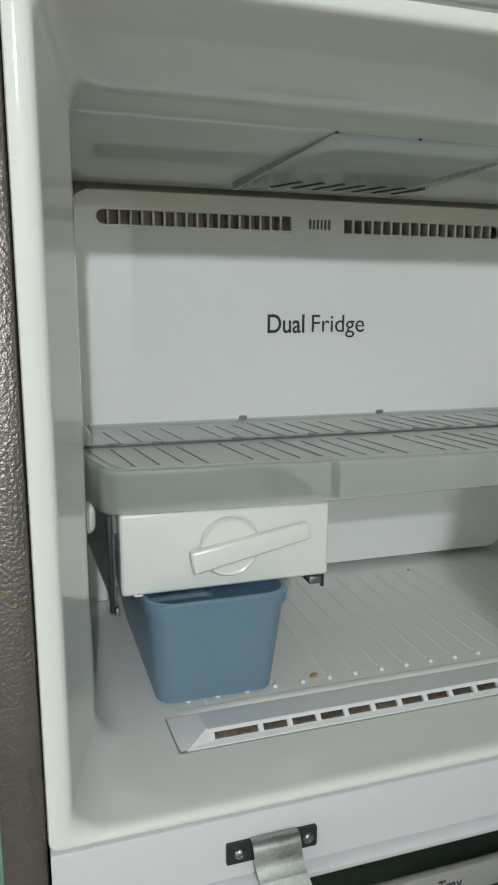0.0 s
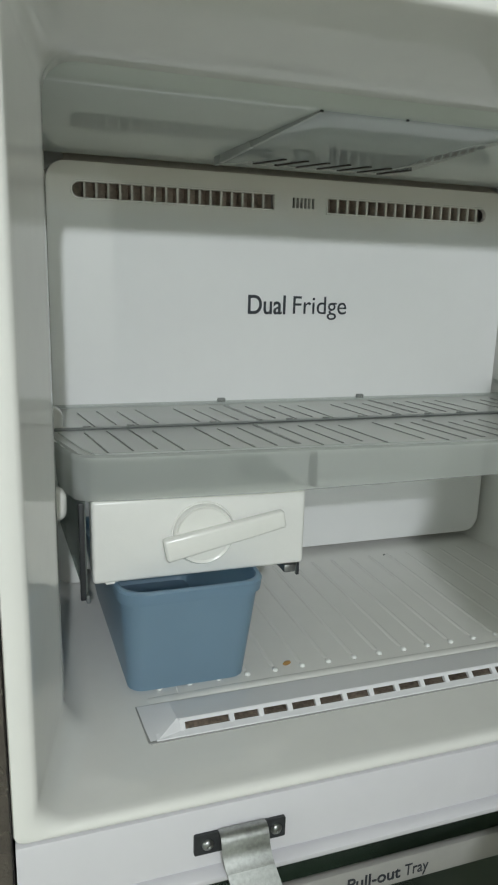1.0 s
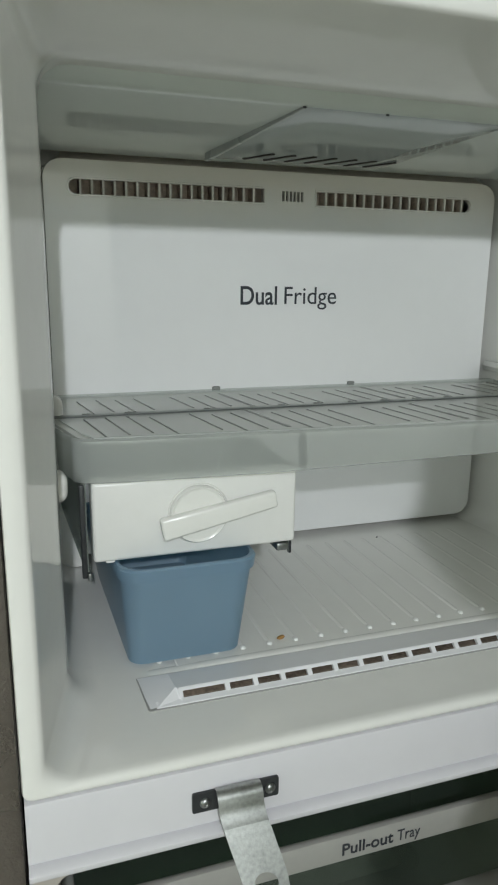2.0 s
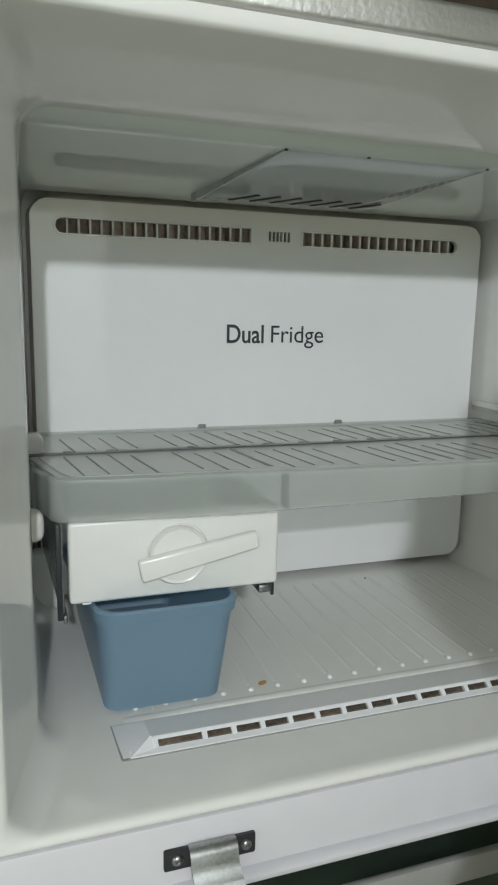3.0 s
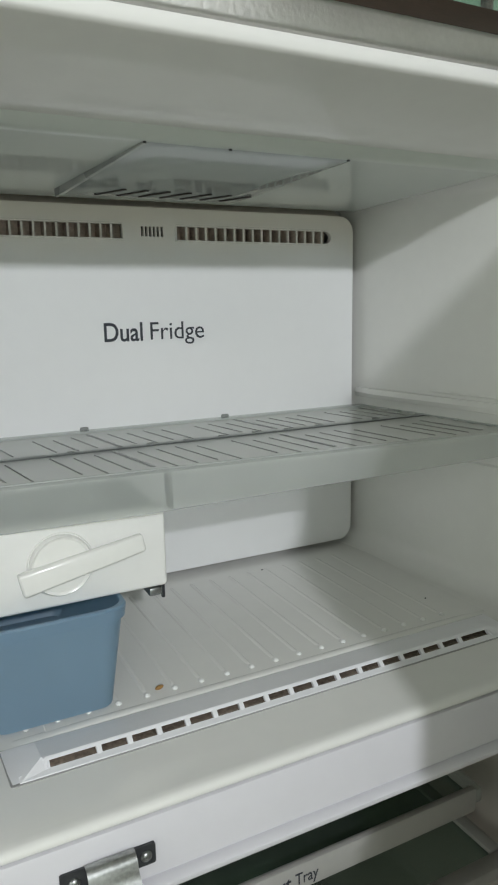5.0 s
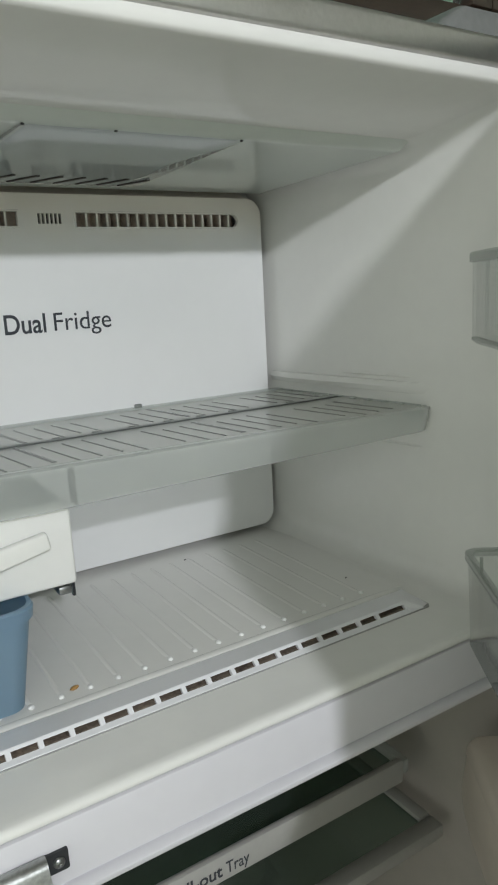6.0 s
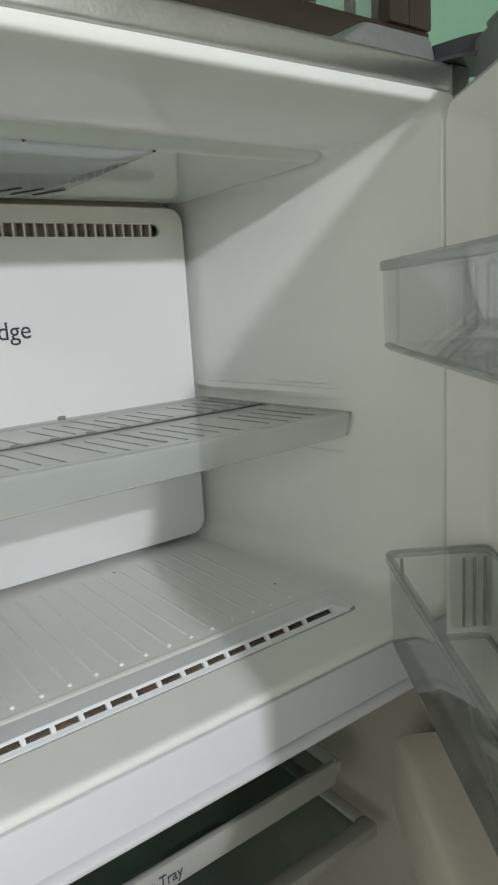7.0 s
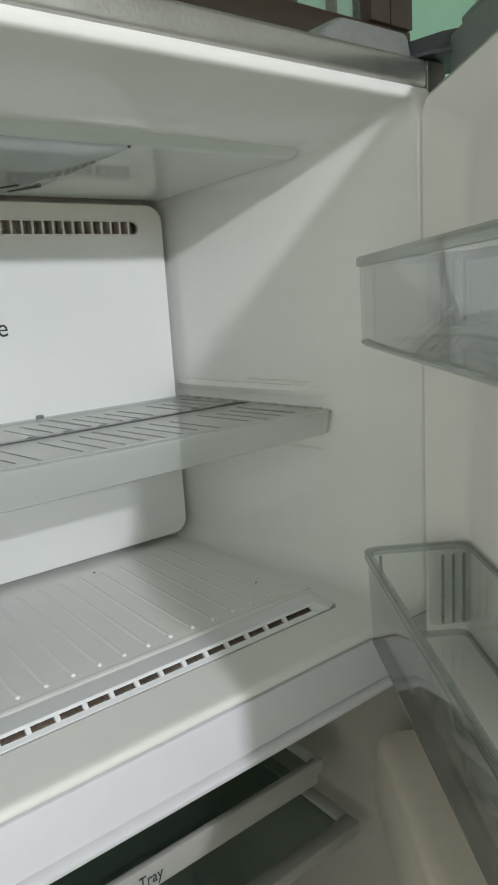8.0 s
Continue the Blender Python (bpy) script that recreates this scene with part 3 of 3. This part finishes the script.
part("shelf_glass", box(-0.030, 0.550, 0.0655, 0.38, 0.797, 0.802, 0.001), GLASS, shelf2)
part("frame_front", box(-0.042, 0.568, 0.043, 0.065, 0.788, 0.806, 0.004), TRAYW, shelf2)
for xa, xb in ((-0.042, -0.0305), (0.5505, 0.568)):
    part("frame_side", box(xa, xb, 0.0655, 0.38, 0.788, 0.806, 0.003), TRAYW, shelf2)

# ---- the freezer's loose things ----
# shelf
SZ = 1.300
shelf = thing("freezer_shelf", "frosted clear plastic freezer shelf with ribbed top", "shelf")
SXL, SXR = -0.030, 0.592


def sx(y):
    return SXL + max(0, y - 0.105) * 0.03 + max(0, 0.20 - y) * 0.34, SXR - max(0, y - 0.105) * 0.11


def yf(x):
    """The shelf's front edge, set slightly askew to fit the camera's view."""
    return 0.1145 - 0.058 * x


def slab(y0, y1, z0, z1, skew=0.0):
    (a0, b0), (a1, b1) = sx(y0), sx(y1)
    return loft([[(a0, y0 - skew * a0, z), (b0, y0 - skew * b0, z), (b1, y1, z), (a1, y1, z)] for z in (z0, z1)], True, True)


part("shelf_front_panel", slab(0.122, 0.2225, SZ - 0.003, SZ, 0.058), FROST, shelf)
part("shelf_rear_panel", slab(0.2285, 0.334, SZ - 0.003, SZ), FROST, shelf)
part("shelf_divider", slab(0.2215, 0.2295, SZ - 0.005, SZ + 0.0012), SLATE, shelf, "dark bar across the shelf")
part("shelf_back_edge", slab(0.3342, 0.3455, SZ - 0.006, SZ + 0.002), SHELF_EDGE, shelf)
part("shelf_side_edge", loft([[(x0 + d, y, z) for d, z in ((0, SZ - 0.012), (0.005, SZ - 0.012), (0.005, SZ + 0.0015), (0, SZ + 0.0015))] for x0, y in ((SXR - 0.009, 0.10), (SXR - 0.031, 0.336))], True, True), SHELF_EDGE, shelf)
for k in range(9):
    yy = 0.12 + 0.024 * k
    xx = SXR - 0.006 - (yy - 0.105) * 0.10
    part("side_lug", box(xx - 0.008, xx - 0.003, yy, yy + 0.012, SZ + 0.0002, SZ + 0.0022, 0.0008, 1), SHELF_EDGE, shelf)
flange = bmesh.new()
pts = [(SXL + 0.006, 0.30), (SXL + 0.006, 0.18), (SXL + 0.013, 0.150)] + [(SXL + 0.0175 + 0.020 * (1 - math.cos(radians(a))), yf(SXL) + 0.020 * (1 - math.sin(radians(a)))) for a in range(0, 91, 15)] + [(x, yf(x)) for x in [SXL + 0.06 + (SXR - SXL - 0.1) * k / 8 for k in range(9)]] + [(SXR - 0.022 * (1 - math.sin(radians(a))), yf(SXR) + 0.022 * (1 - math.cos(radians(a)))) for a in range(0, 91, 15)] + [(SXR - 0.004, 0.14), (SXR - 0.020, 0.30)]
def hang(x):
    return 1.0 - 0.30 * min(1, max(0, (x - 0.15) / 0.43))


loft([[(x, y + d, SZ + (z - SZ) * (hang(x) if z < SZ - 0.02 else 1)) for x, y in pts] for z, d in ((SZ - 0.0375, 0.007), (SZ - 0.036, 0.005), (SZ - 0.004, 0.0), (SZ, 0.0008), (SZ + 0.0015, 0.004), (SZ + 0.0006, 0.010))], bm=flange, closed=False)
part("shelf_front_edge", flange, SHELF_EDGE, shelf, "milky rounded front edge")


def shelf_rib(ln, w):
    lean = 0.011 * ln / 0.078
    return finish(loft([[(e - w, y, 0), (e - w * 0.5, y, 0.0008), (e + w * 0.5, y, 0.0008), (e + w, y, 0)] for y, e in ((0, lean), (ln, 0))], True, True), "shelf_rib", GROOVE)


front_rib, rear_rib, wide_rib = shelf_rib(0.078, 0.0009), shelf_rib(0.070, 0.0009), shelf_rib(0.085, 0.0028)
for k in range(27):
    xx = 0.006 + 0.0205 * k
    if k % 9 in (4,):
        continue
    wide = k % 9 == 8
    o = new("shelf_rib", wide_rib if wide else front_rib)
    o.parent, o.location = shelf, (xx, yf(xx) + 0.018 + 0.004 * (k % 3), SZ)
    o = new("shelf_rib", wide_rib if wide else rear_rib)
    o.parent, o.location = shelf, (xx + 0.002, 0.236 + 0.006 * (k % 2), SZ)
    if not wide and k % 2 == 0:
        part("rib_foot", box(xx + 0.001, xx + 0.008, 0.2352, 0.2372, SZ, SZ + 0.0008), GROOVE, shelf)
lip = [(SXL + 0.013, 0.214), (SXL + 0.028, 0.146)] + [(SXL + 0.036 + 0.07 * k, yf(SXL + 0.036 + 0.07 * k) + 0.013) for k in range(8)]
part("shelf_lip", loft([[(x, y + d, SZ + h) for d, h in ((-0.0016, 0), (-0.0010, 0.0012), (0.0010, 0.0012), (0.0016, 0))] for x, y in lip], True, True), SHELF_EDGE, shelf, "raised bead round the shelf top")
for x in (0.02, 0.28, 0.52):
    part("shelf_hook", box(x - 0.004, x + 0.004, 0.338, 0.3475, SZ - 0.006, SZ + 0.0005, 0.001), SHELF_EDGE, shelf)
part("shelf_rib_stay", box(0.1900, 0.1930, 0.112, 0.126, SZ - 0.036, SZ - 0.004, 0.001), SLATE, shelf)

def guide(y0, y1, z, h, deep_back, deep_front):
    """A rounded rail along the tapering right wall."""
    rows_ = []
    for k in range(7):
        y = y0 + (y1 - y0) * k / 6
        wall = 0.588 - 0.022 * (y - 0.10) / 0.20 + 0.002
        d = (deep_front + (deep_back - deep_front) * k / 6) + 0.002
        d = d * (0.4 if k in (0, 6) else 1)
        rows_.append([(wall, y, z + h), (wall - d * 0.7, y, z + h * 0.8), (wall - d, y, z), (wall - d * 0.7, y, z - h * 0.8), (wall, y, z - h)])
    return loft(rows_, True, True)


# supports moulded on the side walls
for nm, b in (
    ("shelf_support", box(-0.044, -0.0105, 0.235, 0.262, 1.292, 1.318, 0.008, 4)),
    ("shelf_support", box(-0.046, -0.0165, 0.125, 0.150, 1.246, 1.272, 0.008, 4)),
    ("shelf_guide", guide(0.075, 0.352, 1.3190, 0.0075, 0.015, 0.003)),
    ("shelf_guide", guide(0.100, 0.230, 1.3310, 0.0022, 0.003, 0.002)),
    ("shelf_guide", guide(0.085, 0.200, 1.2530, 0.0022, 0.003, 0.002)),
):
    part(nm, b, LINER, fridge)
part("drain_cover", loft([[(a, b, z) for a, b in rounded(-0.027 + e, 0.010 - e, 0.333 + e, 0.3485, 0.004)] for z, e in ((1.1005, 0), (1.165, 0.002), (1.168, 0.005))], cap_last=True), LINER, fridge)

# ice maker drawer with its turning handle
ice = thing("ice_maker", "smoky clear ice tray housing with white front and turning handle", "ice maker")
part("side_panel", plate([(0.1265, 1.183), (0.1265, 1.262), (0.315, 1.268), (0.315, 1.186), (0.300, 1.183)], [], 0.0028, lambda a, b, d: (-0.0055 - (a - 0.1265) * 0.042 + d, a, b)), SMOKE, ice, "smoky clear side")
part("side_panel", plate([(0.1265, 1.178), (0.1265, 1.262), (0.315, 1.268), (0.315, 1.235)], [], 0.0028, lambda a, b, d: (0.1845 + d, a + 0.004, b)), SMOKE, ice)
part("side_edge", box(-0.0085, -0.0040, 0.1225, 0.1270, 1.178, 1.262, 0.001), BLACK, ice)
part("side_edge", box(0.1848, 0.1878, 0.1300, 0.1345, 1.176, 1.264, 0.001), BLACK, ice)
part("inner_tray", loft([[(a, b, z) for a, b in rounded(0.004 + s, 0.182 - s, 0.145 + s, 0.31 - s, 0.01)] for z, s in ((1.258, 0), (1.215, 0.012), (1.212, 0.018))], cap_last=True), SMOKE, ice)
part("spring_clip", box(0.172, 0.184, 0.128, 0.150, 1.180, 1.188, 0.002), SCREW, ice)
part("spring_clip", box(-0.0035, 0.000, 0.128, 0.150, 1.172, 1.180, 0.0015), SCREW, ice)
fb = box(0.0015, 0.1885, 0.1235, 0.1450, 1.1905, 1.2625, 0.0035, 3)
front = part("front", fb, ICEW, ice, "white plastic front")
part("turn_knob", disc(0.0945, 1.2280, 0.0258, 0.1236, 0.1185, lambda a, b, d: (a, d, b), 48, 0.0), KNOB, front)
part("knob_ring", loft([[(0.0945 + r * math.cos(2 * math.pi * k / 48), y, 1.2280 + r * math.sin(2 * math.pi * k / 48)) for k in range(48)] for r, y in ((0.0282, 0.1236), (0.0276, 0.1226), (0.0270, 0.1236), (0.0264, 0.1236), (0.0263, 0.1190), (0.0252, 0.1174), (0.0236, 0.1180), (0.0225, 0.1190))]), KNOB, front)
hb = box(-0.0535, 0.0535, -0.0095, 0.0, -0.0095, 0.0095, 0.0026, 3)
for v in hb.verts:
    v.co.z *= 0.80 + 0.28 * (0.0535 - v.co.x) / 0.107
part("handle", hb, KNOB, front, m=pose(0.1120, 0.1192, 1.2285, 0, -10.9, 0))
part("foot", box(0.012, 0.020, 0.126, 0.140, 1.1885, 1.1910, 0.001), ICEW, ice)

# blue ice bin
bin_ = thing("ice_storage_bin", "empty translucent blue plastic ice bin on the freezer floor", "storage bin")


def bring(z, x0, x1, y0, y1, r):
    return [(a, b, z) for a, b in rounded(x0, x1, y0, y1, r)]


bb = [
    bring(1.1040, 0.030, 0.118, 0.108, 0.292, 0.012), bring(1.1012, 0.026, 0.123, 0.1000, 0.298, 0.012), bring(1.1035, 0.0220, 0.1272, 0.0965, 0.300, 0.013),
    bring(1.1760, 0.0085, 0.1425, 0.1030, 0.304, 0.018), bring(1.1870, 0.0075, 0.1440, 0.1026, 0.304, 0.018), bring(1.1870, 0.0100, 0.1415, 0.1050, 0.302, 0.016),
    bring(1.120, 0.0240, 0.1255, 0.1045, 0.298, 0.014), bring(1.1085, 0.030, 0.120, 0.108, 0.294, 0.010),
]


def swing(bm):
    """Widens the bin's back, away from the turning handle, to fit the camera's view."""
    for v in bm.verts:
        if v.co.x < 0.07:
            near = min(1, max(0, 1 - (v.co.y - 0.10) / 0.16))
            v.co.x += near * (0.004 + 0.0125 * min(1, (v.co.z - 1.10) / 0.08))
    return bm


part("bin_body", swing(loft(bb, True, True)), BLUE, bin_)
br = [bring(z, 0.0075 - e, 0.1440 + e, 0.1026 - e, 0.304 + e, 0.019) for z, e in ((1.1765, 0.0002), (1.1770, 0.0014), (1.1868, 0.0024), (1.1885, 0.0012), (1.1885, -0.0018), (1.1860, -0.0028))]
part("bin_rim", swing(loft(br)), BLUE, bin_)

# crumbs
for x, y, s, mt in ((0.1705, 0.1085, 0.0032, CRUMB), (0.386, 0.316, 0.0014, INK), (0.509, 0.143, 0.0012, INK)):
    cb = bmesh.new()
    bmesh.ops.create_icosphere(cb, subdivisions=2, radius=1, matrix=Matrix.LocRotScale((x, y, 1.1012), Euler((0, 0, 0.5)), (s * 1.4, s * 0.8, s * 0.5)))
    for v in cb.verts:
        v.co += Vector((noise.noise(v.co * 900), noise.noise(v.co * 800), 0)) * s * 0.35
    tagged(part("crumb", cb, mt), "small brown crumb lying on the freezer floor" if s > 0.003 else "tiny dark speck on the freezer floor", "crumb")

# ---- freezer door, standing half open ----
# local x runs along the door from the hinge, local y towards the inside
DM = Matrix.Translation((0.620, -0.045, 0)) @ Matrix(((-0.574, -0.819, 0, 0), (-0.819, 0.574, 0, 0), (0, 0, 1, 0), (0, 0, 0, 1)))


def dput(bm):
    bmesh.ops.transform(bm, matrix=DM, verts=bm.verts)
    return bm


DL = 0.742
door = part("freezer_door", dput(box(-0.008, DL, -0.060, -0.004, 1.040, 1.651, 0.006, 3)), GREYP, fridge, "grey steel freezer door standing half open")
dk = [[(a, h, b) for a, b in rounded(x0, x1, z0, z1, r)] for h, x0, x1, z0, z1, r in (
    (-0.004, 0.0, DL - 0.006, 1.046, 1.608, 0.010), (0.006, 0.0, DL - 0.006, 1.046, 1.608, 0.010), (0.012, 0.012, DL - 0.018, 1.058, 1.597, 0.014), (0.027, 0.017, DL - 0.023, 1.063, 1.592, 0.016),
    (0.030, 0.021, DL - 0.027, 1.067, 1.588, 0.018), (0.027, 0.027, DL - 0.033, 1.073, 1.581, 0.02), (0.006, 0.050, DL - 0.055, 1.095, 1.560, 0.03), (0.0, 0.062, DL - 0.066, 1.105, 1.550, 0.03))]
# unseen edge strip, added to put a bright streak in the panel's reflection
part("door_edge_reflector", dput(loft([[(DL + 0.0005 + 0.010 * math.sin(radians(a)), -0.028 + 0.031 * math.cos(radians(a)), z) for a in range(0, 181, 15)] for z in (1.041, 1.046, 1.642, 1.650)], closed=False)), RIM, door, "white rounded strip added at the unseen door edge as a reflector")
part("door_liner", dput(loft(dk, cap_last=True)), DOORW, door, "glossy white inner door liner")


def door_bin(z0, z1, name, taper):
    """A clear door bin: thin walls tapering downwards, a thick rim and glossy corner ribs."""
    th = thing(name, "clear plastic door bin hanging on the open freezer door", "door bin", group="freezer door bins")
    a0, a1, w = 0.060, DL - 0.180, 0.100
    body = loft([[(a, b, z) for a, b in rounded(a0 + s, a1 - s, 0.003 + q, w - t, 0.010)] for z, s, t, q in ((z1, 0.0, 0.0, 0.0), (z0 + 0.004, taper, taper * 0.5, 0.0), (z0, taper + 0.003, taper * 0.5 + 0.003, 0.003), (z0 + 0.003, taper + 0.006, taper * 0.5 + 0.006, 0.006), (z0 + 0.006, taper + 0.0026, taper * 0.5 + 0.0026, 0.003), (z1 - 0.001, 0.0026, 0.0026, 0.0026))])
    part("bin_wall", dput(body), CLEAR, th)
    floor_ = loft([[(a, b, z) for a, b in rounded(a0 + taper + 0.003, a1 - taper - 0.003, 0.004, w - taper * 0.5 - 0.004, 0.010)] for z in (z0 + 0.0012, z0 + 0.0035)], True, True)
    part("bin_base", dput(floor_), CLEAR, th)
    rim = loft([[(a, b, z) for a, b in rounded(a0 - s, a1 + s, 0.003 - s * 0.4, w + s, 0.011)] for z, s in ((z1 - 0.007, 0.0004), (z1 - 0.0065, 0.0022), (z1 + 0.0002, 0.0022), (z1 + 0.0016, 0.0006), (z1 + 0.0016, -0.0030), (z1 - 0.001, -0.0042))])
    part("bin_rim", dput(rim), CLEARRIM, th, "thick greenish clear rim")
    base = loft([[(a, b, z) for a, b in rounded(a0 + taper + 0.003 - s, a1 - taper - 0.003 + s, 0.004, w - taper * 0.5 - 0.003 + s, 0.010)] for z, s in ((z0 - 0.0006, 0.0), (z0 + 0.003, 0.0036), (z0 + 0.005, 0.0034))])
    part("bin_foot_edge", dput(base), CLEARRIM, th)
    for a in (a0 + 0.0015,):
        part("bin_rib", dput(box(a + 0.006, a + 0.009, w - 0.014, w - 0.011, z0 + 0.006, z1 - 0.004, 0.001)), CLEARRIM, th)
        part("bin_hook", dput(box(a - 0.004, a + 0.010, 0.0015, 0.040, z0 + 0.012, z1 + 0.0005, 0.005, 3)), CLEAR, th, "thick clear mounting block")
        for q in (0.010, 0.020, 0.030):
            part("bin_rib", dput(box(a + 0.0102, a + 0.0128, q - 0.0015, q + 0.0015, z0 + 0.016, z1 - 0.006, 0.001)), CLEARRIM, th)
    return th


door_bin(1.3815, 1.4555, "door_bin", 0.001)
door_bin(1.099, 1.1905, "door_bin", 0.005)

# top hinge with its cover
hc = loft([[(a, b, z) for a, b in rounded(x0, 0.620 - e, -0.010 + e, 0.055, 0.008)] for z, x0, e in ((CZ1, 0.488, 0.0), (CZ1 + 0.012, 0.503, 0.0015), (CZ1 + 0.022, 0.518, 0.003), (CZ1 + 0.026, 0.524, 0.005), (CZ1 + 0.027, 0.530, 0.009))], cap_last=True)
part("hinge_cover", hc, HINGE, fridge, "grey plastic hinge cover on the cabinet top")
part("hinge_bracket", plate([(0.615, 0.005), (0.660, 0.030), (0.715, -0.020), (0.700, -0.085), (0.650, -0.090), (0.622, -0.040)], [], 0.016, fz(CZ1 + 0.004)), BLACK, fridge, "dark grey top hinge arm")
part("hinge_bracket", plate([(0.600, 0.0), (0.655, 0.02), (0.700, -0.03), (0.690, -0.075), (0.640, -0.080), (0.610, -0.035)], [], 0.003, fz(CZ1 + 0.0005)), BLACK, fridge, "black steel top hinge")
part("hinge_pin", disc(0.640, -0.062, 0.008, 1.600, CZ1 + 0.012, lambda a, b, d: (a, b, d), 20), BLACK, fridge)
part("door_top_cap", dput(box(0.012, DL - 0.02, -0.056, -0.008, 1.6515, 1.658, 0.003)), GREYP, door)

# lower door's covered compartment
dairy = thing("dairy_box", "beige plastic dairy box on the open lower door", "storage box")
db = loft([[(a, b, z) for a, b in rounded(0.030 + s * 0.3, 0.30, 0.004, 0.094 - s, 0.008)] for z, s in ((0.760, 0.050), (0.795, 0.036), (0.858, 0.010), (0.893, 0.002), (0.918, 0.0), (0.963, 0.005), (0.968, 0.010))], True, True)
part("box_body", dput(db), BEIGE, dairy)
part("box_lid", dput(loft([[(a, b, z) for a, b in rounded(0.029, 0.302, 0.003, 0.0945 - e, 0.008)] for z, e in ((0.9580, 0.006), (0.9585, 0.0045), (0.9680, 0.006), (0.9725, 0.011), (0.9735, 0.020))], True, True)), BEIGE, dairy)
part("refrigerator_door", dput(box(-0.008, DL, -0.060, -0.004, 0.06, 1.026, 0.006, 3)), GREYP, fridge, "grey steel lower door standing half open")
part("lower_door_liner", dput(loft([[(a, h, b) for a, b in rounded(x0, x1, z0, z1, 0.02)] for h, x0, x1, z0, z1 in ((-0.004, 0.0, DL - 0.006, 0.08, 1.018), (0.006, 0.004, DL - 0.01, 0.084, 1.014), (0.024, 0.018, DL - 0.02, 0.10, 1.000), (0.024, 0.024, DL - 0.026, 0.106, 0.994), (0.0, 0.044, DL - 0.05, 0.12, 0.975))], cap_last=True)), DOORW, fridge)
